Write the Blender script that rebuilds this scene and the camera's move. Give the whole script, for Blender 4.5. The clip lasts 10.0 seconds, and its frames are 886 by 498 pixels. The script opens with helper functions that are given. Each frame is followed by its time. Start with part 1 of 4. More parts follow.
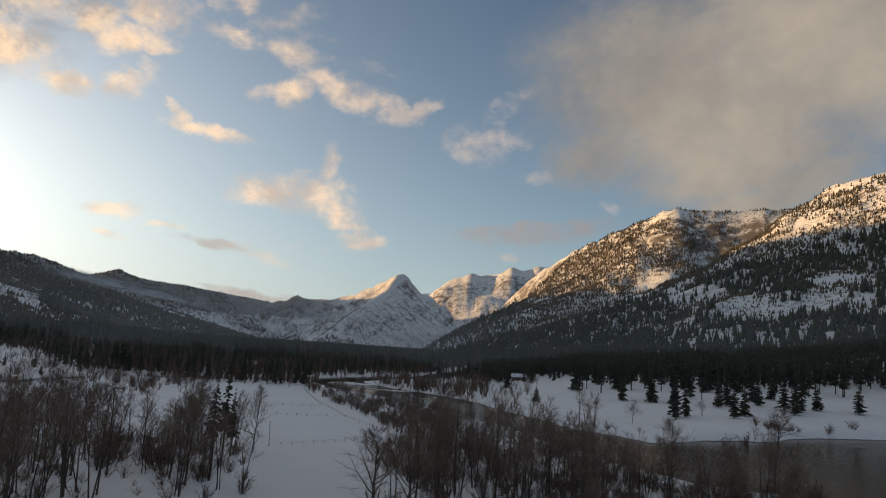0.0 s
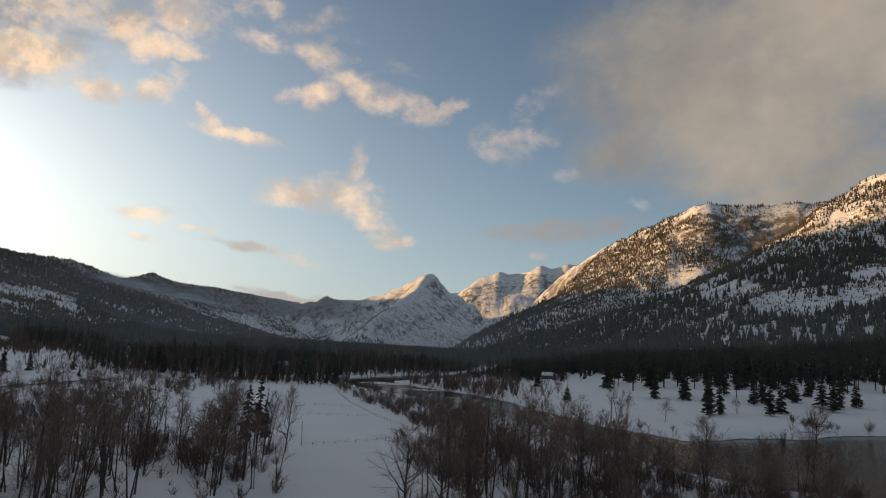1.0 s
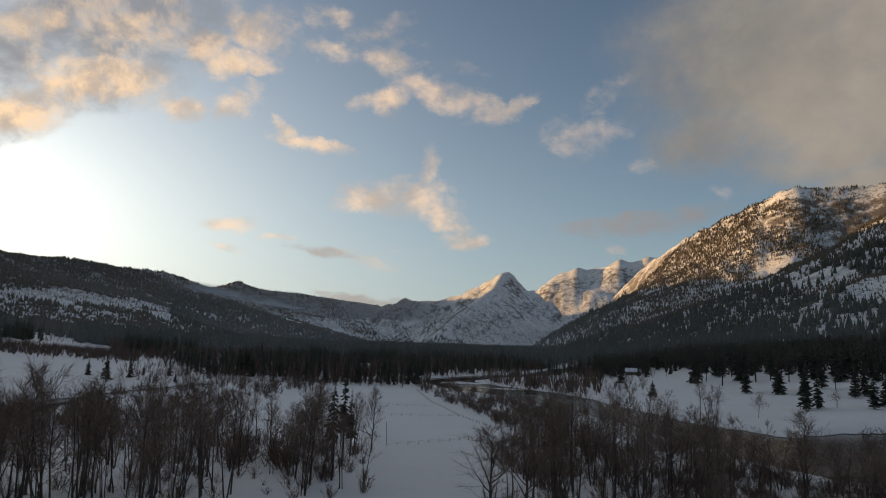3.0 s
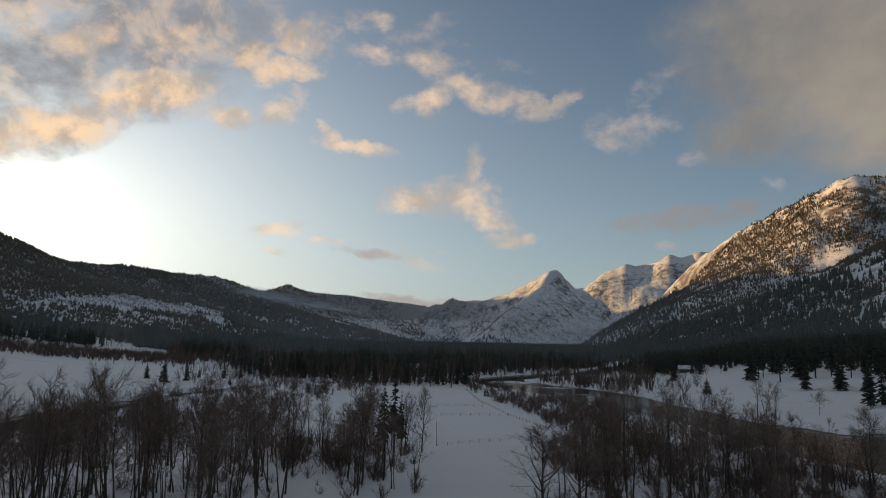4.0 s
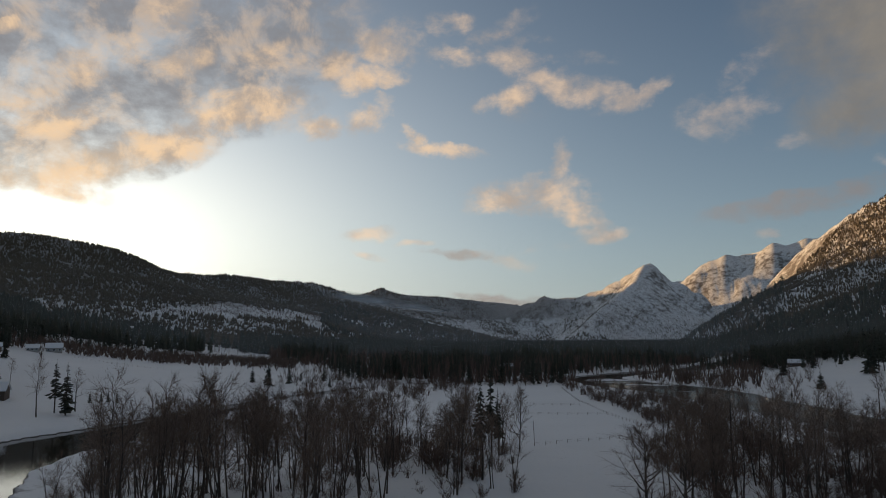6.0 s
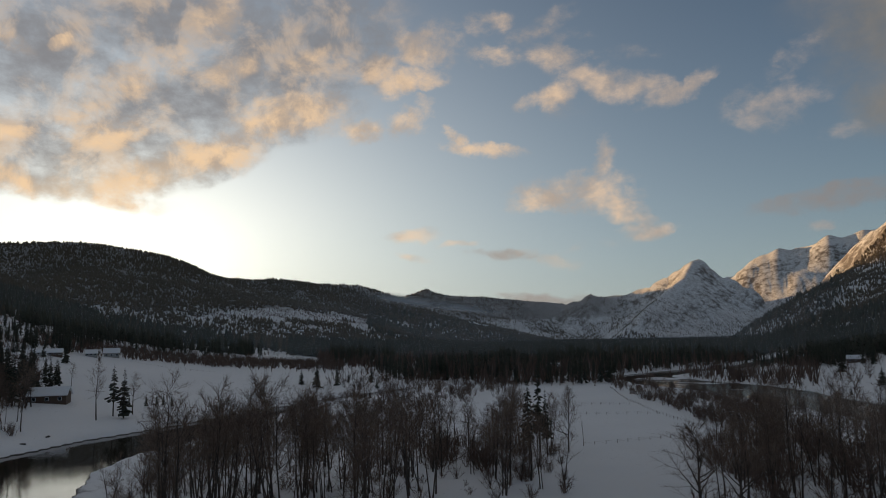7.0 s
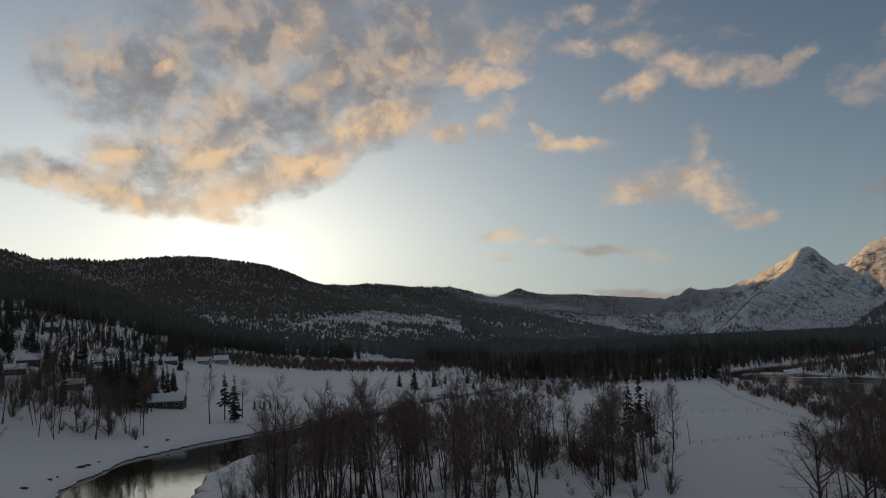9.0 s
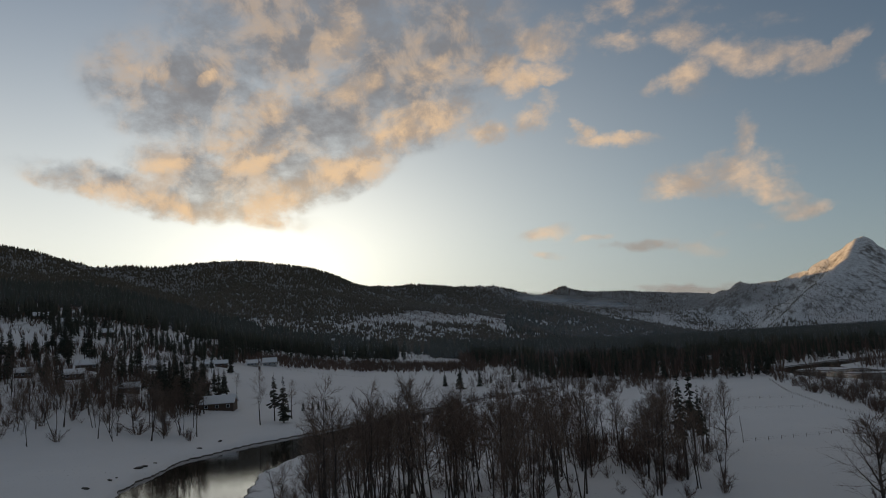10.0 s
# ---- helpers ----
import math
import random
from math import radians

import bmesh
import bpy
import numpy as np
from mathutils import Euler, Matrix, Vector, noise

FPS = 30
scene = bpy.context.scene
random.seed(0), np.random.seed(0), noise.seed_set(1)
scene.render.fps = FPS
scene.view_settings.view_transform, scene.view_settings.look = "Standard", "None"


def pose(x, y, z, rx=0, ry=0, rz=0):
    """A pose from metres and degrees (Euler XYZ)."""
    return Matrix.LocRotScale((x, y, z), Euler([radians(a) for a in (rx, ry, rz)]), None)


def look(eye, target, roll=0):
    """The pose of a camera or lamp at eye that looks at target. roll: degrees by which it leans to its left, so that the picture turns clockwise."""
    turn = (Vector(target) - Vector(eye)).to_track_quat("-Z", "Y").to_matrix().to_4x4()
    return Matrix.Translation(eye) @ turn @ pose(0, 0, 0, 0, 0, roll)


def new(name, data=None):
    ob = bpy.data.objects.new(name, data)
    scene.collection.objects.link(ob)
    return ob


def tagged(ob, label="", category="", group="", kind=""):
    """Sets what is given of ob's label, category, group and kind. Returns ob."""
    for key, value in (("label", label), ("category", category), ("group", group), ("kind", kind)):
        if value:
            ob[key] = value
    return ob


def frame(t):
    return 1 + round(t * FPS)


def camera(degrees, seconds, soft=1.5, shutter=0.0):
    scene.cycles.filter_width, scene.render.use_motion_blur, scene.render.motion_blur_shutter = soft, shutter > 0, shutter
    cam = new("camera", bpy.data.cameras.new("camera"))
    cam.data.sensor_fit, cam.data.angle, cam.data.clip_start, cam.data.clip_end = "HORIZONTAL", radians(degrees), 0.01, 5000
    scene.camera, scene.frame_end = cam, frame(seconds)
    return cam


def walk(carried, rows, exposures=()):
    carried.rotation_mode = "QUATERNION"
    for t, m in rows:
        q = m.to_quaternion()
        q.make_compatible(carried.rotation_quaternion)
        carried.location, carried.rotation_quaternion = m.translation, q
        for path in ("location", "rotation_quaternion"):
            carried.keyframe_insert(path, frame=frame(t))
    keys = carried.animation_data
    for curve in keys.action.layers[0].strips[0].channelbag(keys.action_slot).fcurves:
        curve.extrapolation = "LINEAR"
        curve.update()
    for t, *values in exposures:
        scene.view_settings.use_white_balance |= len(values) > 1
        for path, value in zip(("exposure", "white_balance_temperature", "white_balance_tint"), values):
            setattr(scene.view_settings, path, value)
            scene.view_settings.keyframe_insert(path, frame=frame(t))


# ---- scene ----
cam = camera(65.0, 10.0, soft=1.0)
EYE_HEIGHT = 30.0
walk(cam, [
        (0, pose(0, 0, EYE_HEIGHT, 98.07, -3.76, -0.25)), (0.5, pose(0, 0, EYE_HEIGHT, 97.97, -3.49, 0.89)), (1, pose(0, 0, EYE_HEIGHT, 97.86, -3.22, 2.16)),
        (1.5, pose(0, 0, EYE_HEIGHT, 97.81, -2.95, 3.30)), (2, pose(0, 0, EYE_HEIGHT, 97.70, -2.72, 4.80)), (2.5, pose(0, 0, EYE_HEIGHT, 97.61, -2.23, 6.65)),
        (4, pose(0, 0, EYE_HEIGHT, 97.42, -0.89, 12.54)), (4.5, pose(0, 0, EYE_HEIGHT, 97.42, -0.61, 14.39)), (5, pose(0, 0, EYE_HEIGHT, 97.42, -0.32, 16.30)),
        (5.5, pose(0, 0, EYE_HEIGHT, 97.38, 0.13, 18.25)), (7, pose(0, 0, EYE_HEIGHT, 97.48, 1.32, 23.86)), (7.5, pose(0, 0, EYE_HEIGHT, 97.55, 1.77, 25.79)),
        (8, pose(0, 0, EYE_HEIGHT, 97.62, 2.02, 27.73)), (8.5, pose(0, 0, EYE_HEIGHT, 97.69, 2.36, 29.71)), (9, pose(0, 0, EYE_HEIGHT, 97.79, 2.81, 31.58)),
        (9.5, pose(0, 0, EYE_HEIGHT, 97.87, 3.25, 33.46)), (10, pose(0, 0, EYE_HEIGHT, 97.96, 3.67, 35.24)),
], exposures=((0, 0.29, 6300, 8), (2.5, 0.13, 6200, 8), (5, -0.06, 6200, 8), (7.5, -0.26, 6300, 8), (10, -0.35, 6350, 8)))

# ---------------------------------------------------------------- sky, clouds and sun
SUN_BEARING, SUN_HEIGHT = -82.0, 1.5
GLOW_BEARING, GLOW_HEIGHT = -48.0, 5.0
world = bpy.data.worlds.new("winter_sky")
scene.world = world
world.use_nodes = True


class Graph:
    """Short-hand for wiring shader nodes."""

    def __init__(self, tree):
        self.tree, self.nodes, self.links = tree, tree.nodes, tree.links
        self.nodes.clear()

    def add(self, kind, inputs=(), **fields):
        node = self.nodes.new("ShaderNode" + kind)
        for key, value in fields.items():
            setattr(node, key, value)
        for key, value in dict(inputs).items():
            if isinstance(value, bpy.types.NodeSocket):
                self.links.new(value, node.inputs[key])
            else:
                node.inputs[key].default_value = value
        return node

    def math(self, op, a, b=0.0, clamp=False):
        return self.add("Math", {0: a, 1: b}, operation=op, use_clamp=clamp).outputs[0]

    def vec(self, op, a, b=(0, 0, 0), out=0):
        return self.add("VectorMath", {0: a, 1: b}, operation=op).outputs[out]

    def smooth(self, v, a, b, c=0.0, d=1.0):
        return self.add("MapRange", {"Value": v, "From Min": a, "From Max": b, "To Min": c, "To Max": d}, interpolation_type="SMOOTHSTEP").outputs[0]

    def mix(self, f, a, b, blend="MIX"):
        n = self.add("Mix", {0: f, 6: a, 7: b}, data_type="RGBA", blend_type=blend)
        return n.outputs[2]

    def noise(self, v, scale, detail=4.0, rough=0.5, dist=0.0, out=0):
        return self.add("TexNoise", {"Vector": v, "Scale": scale, "Detail": detail, "Roughness": rough, "Distortion": dist}).outputs[out]

    def ramp(self, v, *stops):
        n = self.add("ValToRGB", {0: v})
        while len(n.color_ramp.elements) < len(stops):
            n.color_ramp.elements.new(0.5)
        for e, (p, c) in zip(n.color_ramp.elements, stops):
            e.position, e.color = p, (*c, 1)
        return n.outputs[0]


g = Graph(world.node_tree)
way = g.add("TexCoord").outputs["Generated"]
xyz = g.add("SeparateXYZ", {0: way})
deg = 180 / math.pi
az = g.math("MULTIPLY", g.math("ARCTAN2", xyz.outputs[0], xyz.outputs[1]), deg)
el = g.math("MULTIPLY", g.math("ARCSINE", xyz.outputs[2]), deg)
flat = g.add("CombineXYZ", {0: az, 1: el, 2: 0.0}).outputs[0]
wide = g.vec("SUBTRACT", g.noise(way, 9.0, 3.0, 0.55, out=1), (0.5, 0.5, 0.5))
fine = g.vec("SUBTRACT", g.noise(way, 30.0, 4.0, 0.6, out=1), (0.5, 0.5, 0.5))
bent = g.vec("ADD", flat, g.vec("ADD", g.vec("MULTIPLY", wide, (2.4, 1.6, 0)), g.vec("MULTIPLY", fine, (1.8, 1.3, 0))))


earlier = []


def bank(rows):
    """A mask of clouds: bearing, elevation, half width, half height, tilt, weight. Each puff is nudged by a trace of the one before, so that they are worked out in turn."""
    total = None
    for a, e, w, h, tilt, weight in rows:
        start = g.vec("ADD", bent, g.math("MULTIPLY", earlier[-1], 1e-5)) if earlier else bent
        m = g.add("Mapping", {"Vector": start, "Location": (a, e, 0), "Rotation": (0, 0, radians(tilt)), "Scale": (w * 1.25, h * 1.25, 1)}, vector_type="TEXTURE").outputs[0]
        v = g.smooth(g.vec("LENGTH", m, out=1), 1.35, 0.15, 0.0, weight)
        total = v if total is None else g.math("MAXIMUM", total, v)
        earlier.append(total)
    return total


puffs = bank(((-13.3, 22.2, 2.8, 1.1, -15, 1), (-14.1, 19.5, 3.0, 1.0, 15, 1), (-10.6, 20.3, 3.0, 1.2, -10, 1), (-7.9, 19.5, 3.0, 1.1, 0, 0.95),
              (-5.2, 18.4, 2.3, 0.8, 10, 1), (-2.8, 19.3, 1.7, 0.6, 35, 0.8), (-11.6, 11.6, 4.0, 1.6, 0, 1), (-15.1, 11.3, 2.9, 1.0, 10, 0.9),
              (-10.3, 14.0, 0.9, 1.9, -10, 1), (-9.4, 10.4, 2.8, 1.1, -25, 1), (-6.6, 8.2, 1.8, 0.6, 5, 1), (-8.4, 9.5, 2.8, 0.8, -20, 0.75),
              (-15.8, 12.3, 2.9, 0.8, 10, 0.35),))
flakes = bank(((-26.2, 8.7, 2.2, 0.6, 3, 0.95), (-22.5, 7.8, 1.7, 0.3, 0, 0.7), (-26.1, 6.9, 1.2, 0.3, -8, 0.7), (-15.0, 6.3, 2.2, 0.6, -10, 0.85),
              (-11.3, 7.2, 3.3, 0.4, 5, 0.4), (5.4, 7.5, 0.8, 0.4, 10, 0.85), (3.0, 16.9, 3.4, 1.6, 0, 0.95), (4.3, 19.7, 2.4, 1.1, 30, 0.55),
              (7.1, 14.3, 1.5, 0.6, 0, 0.38), (13.4, 12.0, 1.0, 0.6, -20, 0.38), (-13.8, 25.3, 2.4, 0.9, 20, 0.5), (-12.2, 23.9, 2.0, 0.6, 0, 0.45),
              (-7.5, 22.2, 3.5, 0.7, 0, 0.3),))
slate = bank(((-19.0, 6.7, 2.3, 0.4, -4, 1), (8.0, 9.9, 6.6, 0.9, 8, 0.7), (2.6, 9.1, 2.4, 0.4, 5, 0.4), (-15.3, 3.1, 3.5, 0.4, -4, 0.9),
              (-14.3, 18.7, 4.4, 1.4, 0, 0.25),))
puffs_west = bank(((-29.3, 21.8, 1.9, 0.9, 10, 1), (-25.8, 23.3, 2.0, 1.1, 0, 1), (-27.1, 20.9, 2.1, 0.9, 20, 1), (-26.7, 17.9, 2.0, 1.1, 20, 1),
              (-30.4, 17.2, 1.7, 0.9, 0, 0.8), (-25.3, 19.4, 1.1, 0.6, 0, 0.6), (-23.0, 17.0, 1.2, 0.6, -30, 1), (-20.6, 15.6, 3.2, 0.6, -5, 1),
              (-21.8, 16.3, 1.2, 0.5, -40, 0.9), (-24.5, 23.8, 2.8, 1.7, 20, 0.9), (-25.6, 21.4, 2.5, 0.9, 0, 0.9), (-19.1, 23.1, 1.9, 0.8, -10, 0.85),
              (-19.3, 25.5, 1.9, 0.9, 0, 0.6), (-16.6, 24.2, 3.1, 0.8, 10, 0.35),))
mass_west = bank(((-55.6, 20.7, 5.8, 3.4, -10, 1), (-45.4, 24.5, 5.1, 3.6, 20, 1), (-53.3, 13.9, 5.2, 2.2, -15, 1), (-44.0, 18.7, 6.5, 3.4, 20, 1),
              (-36.4, 23.3, 9.0, 4.1, 10, 0.85), (-48.5, 17.2, 5.6, 4.0, 20, 1), (-56.3, 12.6, 8.5, 1.2, -10, 1), (-60.0, 13.6, 4.1, 0.8, -12, 0.9),
              (-44.4, 14.4, 6.3, 1.8, 22, 1), (-36.1, 18.2, 4.9, 1.8, 12, 0.9), (-50.7, 12.4, 3.3, 1.4, 0, 1), (-41, 32, 14, 6, 25, 1),))
mass_east = bank(((17.5, 21.7, 9.5, 6.0, 0, 1), (13.2, 16.9, 5.3, 2.8, 20, 0.75), (21.3, 19.6, 9.9, 6.5, 0, 1), (23.4, 15.2, 7.2, 2.8, 15, 0.95),
              (21.2, 14.0, 5.8, 1.6, 12, 0.8), (18.3, 23.6, 11.2, 4.7, 0, 0.9), (11.5, 20.6, 4.0, 3.3, 30, 0.5), (25.8, 13.2, 7.6, 1.9, 20, 0.9),
              (30, 24, 14, 8, 0, 1), (38, 30, 16, 9, 0, 1),))
lit_west = bank(((-56.2, 12.1, 8.5, 0.8, -10, 1), (-50.1, 11.9, 2.9, 0.8, 5, 1), (-46.8, 13.0, 3.3, 1.2, 25, 1), (-42.7, 15.0, 4.1, 1.3, 22, 1),
              (-36.5, 18.2, 4.4, 1.4, 10, 1), (-49.8, 15.8, 3.4, 1.0, 15, 0.8), (-48.1, 20.0, 2.3, 1.2, 30, 0.8), (-45.1, 21.5, 1.9, 1.0, 20, 0.75),
              (-41.2, 21.2, 2.7, 0.9, 15, 0.65), (-42.2, 25.4, 2.0, 1.6, 60, 0.75), (-56.8, 14.9, 1.7, 0.6, 0, 0.9), (-57.4, 21.6, 2.1, 0.7, -20, 0.7),
              (-53.4, 21.9, 0.8, 0.6, 0, 0.8), (-34.1, 22.3, 2.7, 1.1, 10, 0.5), (-51.4, 17.0, 1.9, 0.6, 30, 0.7),))
lumps = g.noise(way, 13.0, 9.0, 0.6, 0.25)
shreds = g.noise(g.vec("MULTIPLY", way, (1, 1, 1.8)), 34.0, 7.0, 0.62, 0.2)
ragged = g.math("ADD", g.math("MULTIPLY", g.math("SUBTRACT", lumps, 0.5), 2.3), g.math("MULTIPLY", g.math("SUBTRACT", shreds, 0.5), 1.5))


def cover(mask, low, high, torn=1.0):
    return g.math("MULTIPLY", g.smooth(g.math("ADD", mask, g.math("MULTIPLY", ragged, g.smooth(mask, 0.0, 0.35, 0.0, torn))), low, high), g.smooth(mask, 0.0, 0.3))


glow_way = (math.sin(radians(GLOW_BEARING)) * math.cos(radians(GLOW_HEIGHT)), math.cos(radians(GLOW_BEARING)) * math.cos(radians(GLOW_HEIGHT)), math.sin(radians(GLOW_HEIGHT)))
sun_way = (math.sin(radians(SUN_BEARING)) * math.cos(radians(SUN_HEIGHT)), math.cos(radians(SUN_BEARING)) * math.cos(radians(SUN_HEIGHT)), math.sin(radians(SUN_HEIGHT)))
# the glow lies flat along the horizon
flattened = Vector((glow_way[0], glow_way[1], glow_way[2] * 1.45)).normalized()
facing = g.vec("DOT_PRODUCT", g.vec("NORMALIZE", g.vec("MULTIPLY", way, (1, 1, 1.45))), tuple(flattened), out=1)
off_sun = g.math("MULTIPLY", g.math("ARCCOSINE", g.math("MINIMUM", facing, 0.99999)), deg)
near_sun = g.smooth(off_sun, 75.0, 5.0)

sky = g.add("TexSky", sky_type="NISHITA", sun_disc=False, sun_elevation=radians(SUN_HEIGHT + 6), sun_rotation=radians(SUN_BEARING), altitude=400.0, air_density=1.0, dust_density=0.8, ozone_density=2.5)
clear = g.mix(1.0, sky.outputs[0], (0.088, 0.089, 0.090, 1), "MULTIPLY")
# forward-scattered light of the hidden sun in thin haze
inner = g.math("MULTIPLY", g.math("POWER", 2.718, g.math("MULTIPLY", off_sun, -0.100)), 2.35)
outer = g.math("MULTIPLY", g.math("POWER", 2.718, g.math("MULTIPLY", off_sun, -0.054)), 0.52)
for glow, tone in ((inner, (1.0, 0.84, 0.58, 1)), (outer, (0.93, 0.96, 0.98, 1))):
    clear = g.mix(1.0, clear, g.mix(1.0, tone, g.add("CombineColor", {0: glow, 1: glow, 2: glow}).outputs[0], "MULTIPLY"), "ADD")

# pale haze towards the horizon
haze = g.math("MULTIPLY", g.math("POWER", 2.718, g.math("MULTIPLY", g.math("ABSOLUTE", el), -0.092)), g.smooth(off_sun, 90.0, 10.0, 0.28, 0.8))
clear = g.mix(haze, clear, g.mix(g.smooth(off_sun, 45.0, 5.0), (0.62, 0.68, 0.70, 1), (0.95, 0.92, 0.82, 1)))

# unseen grey overcast added overhead to keep the ground light neutral
clear = g.mix(g.smooth(el, 29.0, 55.0, 0.0, 0.8), clear, (0.24, 0.228, 0.214, 1))

# clouds lit from below and from the sun's side
body = g.smooth(g.noise(g.vec("ADD", way, (0.02, -0.02, 0.05)), 17.0, 9.0, 0.6, 0.3), 0.30, 0.70)
warm = g.mix(near_sun, (0.60, 0.47, 0.40, 1), (1.15, 0.77, 0.44, 1))
dim = g.mix(near_sun, (0.27, 0.26, 0.265, 1), (0.27, 0.255, 0.26, 1))
dim = g.mix(g.smooth(off_sun, 17.0, 5.0, 0.0, 0.55), dim, (0.85, 0.68, 0.46, 1))
puff_tone = g.mix(g.smooth(body, 0.0, 1.0, 0.4, 1.0), dim, warm)
broad = g.smooth(g.noise(g.vec("ADD", way, (0.3, 0.1, 0.2)), 5.0, 6.0, 0.5, 0.2), 0.3, 0.7)
east_tone = g.mix(g.math("ADD", g.math("MULTIPLY", broad, 0.75), g.math("MULTIPLY", body, 0.2)), (0.215, 0.195, 0.175, 1), (0.42, 0.345, 0.265, 1))
slate_tone = g.mix(near_sun, (0.24, 0.225, 0.225, 1), (0.52, 0.43, 0.36, 1))
full = g.mix(g.math("MULTIPLY", cover(mass_east, -0.05, 1.0, 0.3), 0.95), clear, east_tone)
full = g.mix(g.math("MULTIPLY", cover(slate, 0.0, 1.2), 0.85), full, slate_tone)
full = g.mix(g.math("MULTIPLY", cover(flakes, 0.05, 1.6), 0.75), full, puff_tone)
full = g.mix(g.math("MULTIPLY", cover(puffs, 0.05, 1.6), 0.95), full, puff_tone)
full = g.mix(g.math("MULTIPLY", cover(puffs_west, 0.0, 1.4), 0.95), full, puff_tone)
full = g.mix(g.math("MULTIPLY", cover(mass_west, -0.3, 1.3, 0.8), 0.92), full, g.mix(g.smooth(body, 0.25, 1.0, 0.0, 0.5), dim, warm))
full = g.mix(g.math("MULTIPLY", cover(lit_west, -0.1, 1.6, 0.9), 0.95), full, g.mix(g.smooth(body, 0.0, 0.8, 0.4, 1.0), dim, warm))
bg = g.add("Background", {"Color": full, "Strength": 1.0})
g.links.new(bg.outputs[0], g.add("OutputWorld").inputs[0])

sun = new("sun", bpy.data.lights.new("sun", "SUN"))
sun.data.energy, sun.data.angle, sun.data.color = 6.5, radians(0.5), (1.0, 0.57, 0.22)
sun.matrix_world = look(Vector((0, 0, 900)) + Vector(sun_way) * 100, (0, 0, 900))


# ---------------------------------------------------------------- terrain shape
TABLE = np.random.RandomState(7).rand(256, 256)


def value_noise(x, y):
    xi, yi = np.floor(x).astype(int), np.floor(y).astype(int)
    fx, fy = x - xi, y - yi
    fx, fy = fx * fx * (3 - 2 * fx), fy * fy * (3 - 2 * fy)
    a, b = TABLE[xi % 256, yi % 256], TABLE[(xi + 1) % 256, yi % 256]
    c, d = TABLE[xi % 256, (yi + 1) % 256], TABLE[(xi + 1) % 256, (yi + 1) % 256]
    return (a * (1 - fx) + b * fx) * (1 - fy) + (c * (1 - fx) + d * fx) * fy


def fbm(x, y, size, octaves=4, shift=0.0):
    """Layered noise from -1 to 1 whose largest lumps are about `size` metres."""
    x, y = np.asarray(x, float) / size + shift * 17.3, np.asarray(y, float) / size + shift * 9.1
    total, weight = 0.0, 1.0
    for _ in range(octaves):
        total = total + weight * (value_noise(x, y) * 2 - 1)
        x, y, weight = x * 2.03 + 11.7, y * 2.03 + 5.3, weight * 0.5
    return total / (2 - 2 * weight)


def ramp(v, a, b):
    s = np.clip((v - a) / (b - a), 0, 1)
    return s * s * (3 - 2 * s)


def bearing(az, distance, el):
    """Ridge point from compass bearing and elevation (degrees) as seen from the hover point, at that distance."""
    return (distance * math.sin(radians(az)), distance * math.cos(radians(az)), EYE_HEIGHT + distance * math.tan(radians(el)))


# crest lines: bearing, distance, elevation
RIGHT_SPUR = [bearing(*r) for r in ((70, 1700, 14.60), (52, 1650, 15.60), (42, 1680, 15.20), (36, 1720, 14.60), (32.4, 1750, 14.20), (29.6, 1800, 13.60),
                                    (27.4, 1800, 12.29), (25.4, 1700, 10.38), (23.8, 1560, 8.67), (20.6, 1350, 6.45), (17.5, 1180, 3.89))]
RIGHT_RIDGE = [bearing(*r) for r in ((40, 2700, 11.60), (33, 2650, 11.80), (27, 2600, 11.98), (22.7, 2600, 11.96), (20.4, 2600, 12.15), (18.5, 2600, 12.31),
                                     (16.4, 2650, 11.46), (14.6, 2700, 10.52), (12.4, 2750, 9.45), (10, 2850, 8.09), (7.8, 2950, 6.63),
                                     (6, 3050, 4.90), (4.3, 3150, 3.17), (2.5, 3250, 1.74), (0.7, 3300, 0.61))]
# -5.4 to -2.4 is an unseen rise, added behind the peak to shade the range
FAR_RANGE = [bearing(*r) for r in ((-7, 4750, 3.40), (-5.4, 4780, 4.61), (-4.3, 4780, 5.58), (-3.5, 4780, 5.79), (-2.4, 4760, 4.66), (-1, 4650, 4.28), (0.5, 4600, 5.70), (1.6, 4600, 6.02), (2.2, 4600, 6.23), (3, 4600, 5.99), (3.9, 4600, 6.16),
                                   (4.6, 4600, 6.32), (5.5, 4600, 6.94), (6.4, 4600, 6.80), (7.6, 4600, 7.12), (10, 4600, 6.99), (14, 4600, 6.40), (25, 4600, 7.58))]
PEAK = [bearing(*r) for r in ((-16, 4300, 2.2), (-13.4, 4200, 2.75), (-12.3, 4150, 3.3), (-11.4, 4100, 3.5), (-9.6, 4100, 3.45), (-8.0, 4050, 3.75), (-6.6, 4000, 4.35),
                              (-5.0, 4000, 5.3), (-4.2, 4000, 5.65), (-3.75, 4000, 5.85), (-3.2, 4000, 5.5), (-2.4, 4000, 4.95), (-1.2, 3980, 4.2), (0.3, 3900, 3.2),
                              (1.4, 3800, 2.0), (2.2, 3700, 1.3))]
PEAK_SPUR = [bearing(*r) for r in ((-3.75, 4000, 5.85), (-4.6, 3750, 4.4), (-6.5, 3450, 3.0), (-8.0, 3150, 1.6))]
LEFT_FAR = [bearing(*r) for r in ((-40, 4350, 3.6), (-30, 4350, 3.7), (-27.2, 4350, 3.6), (-26.2, 4350, 3.85), (-25.2, 4350, 4.2), (-24.5, 4350, 3.95), (-23.3, 4350, 3.65),
                                  (-20, 4350, 3.4), (-18.4, 4350, 3.2), (-15.8, 4350, 2.95), (-14, 4350, 2.7), (-12.5, 4350, 2.2))]
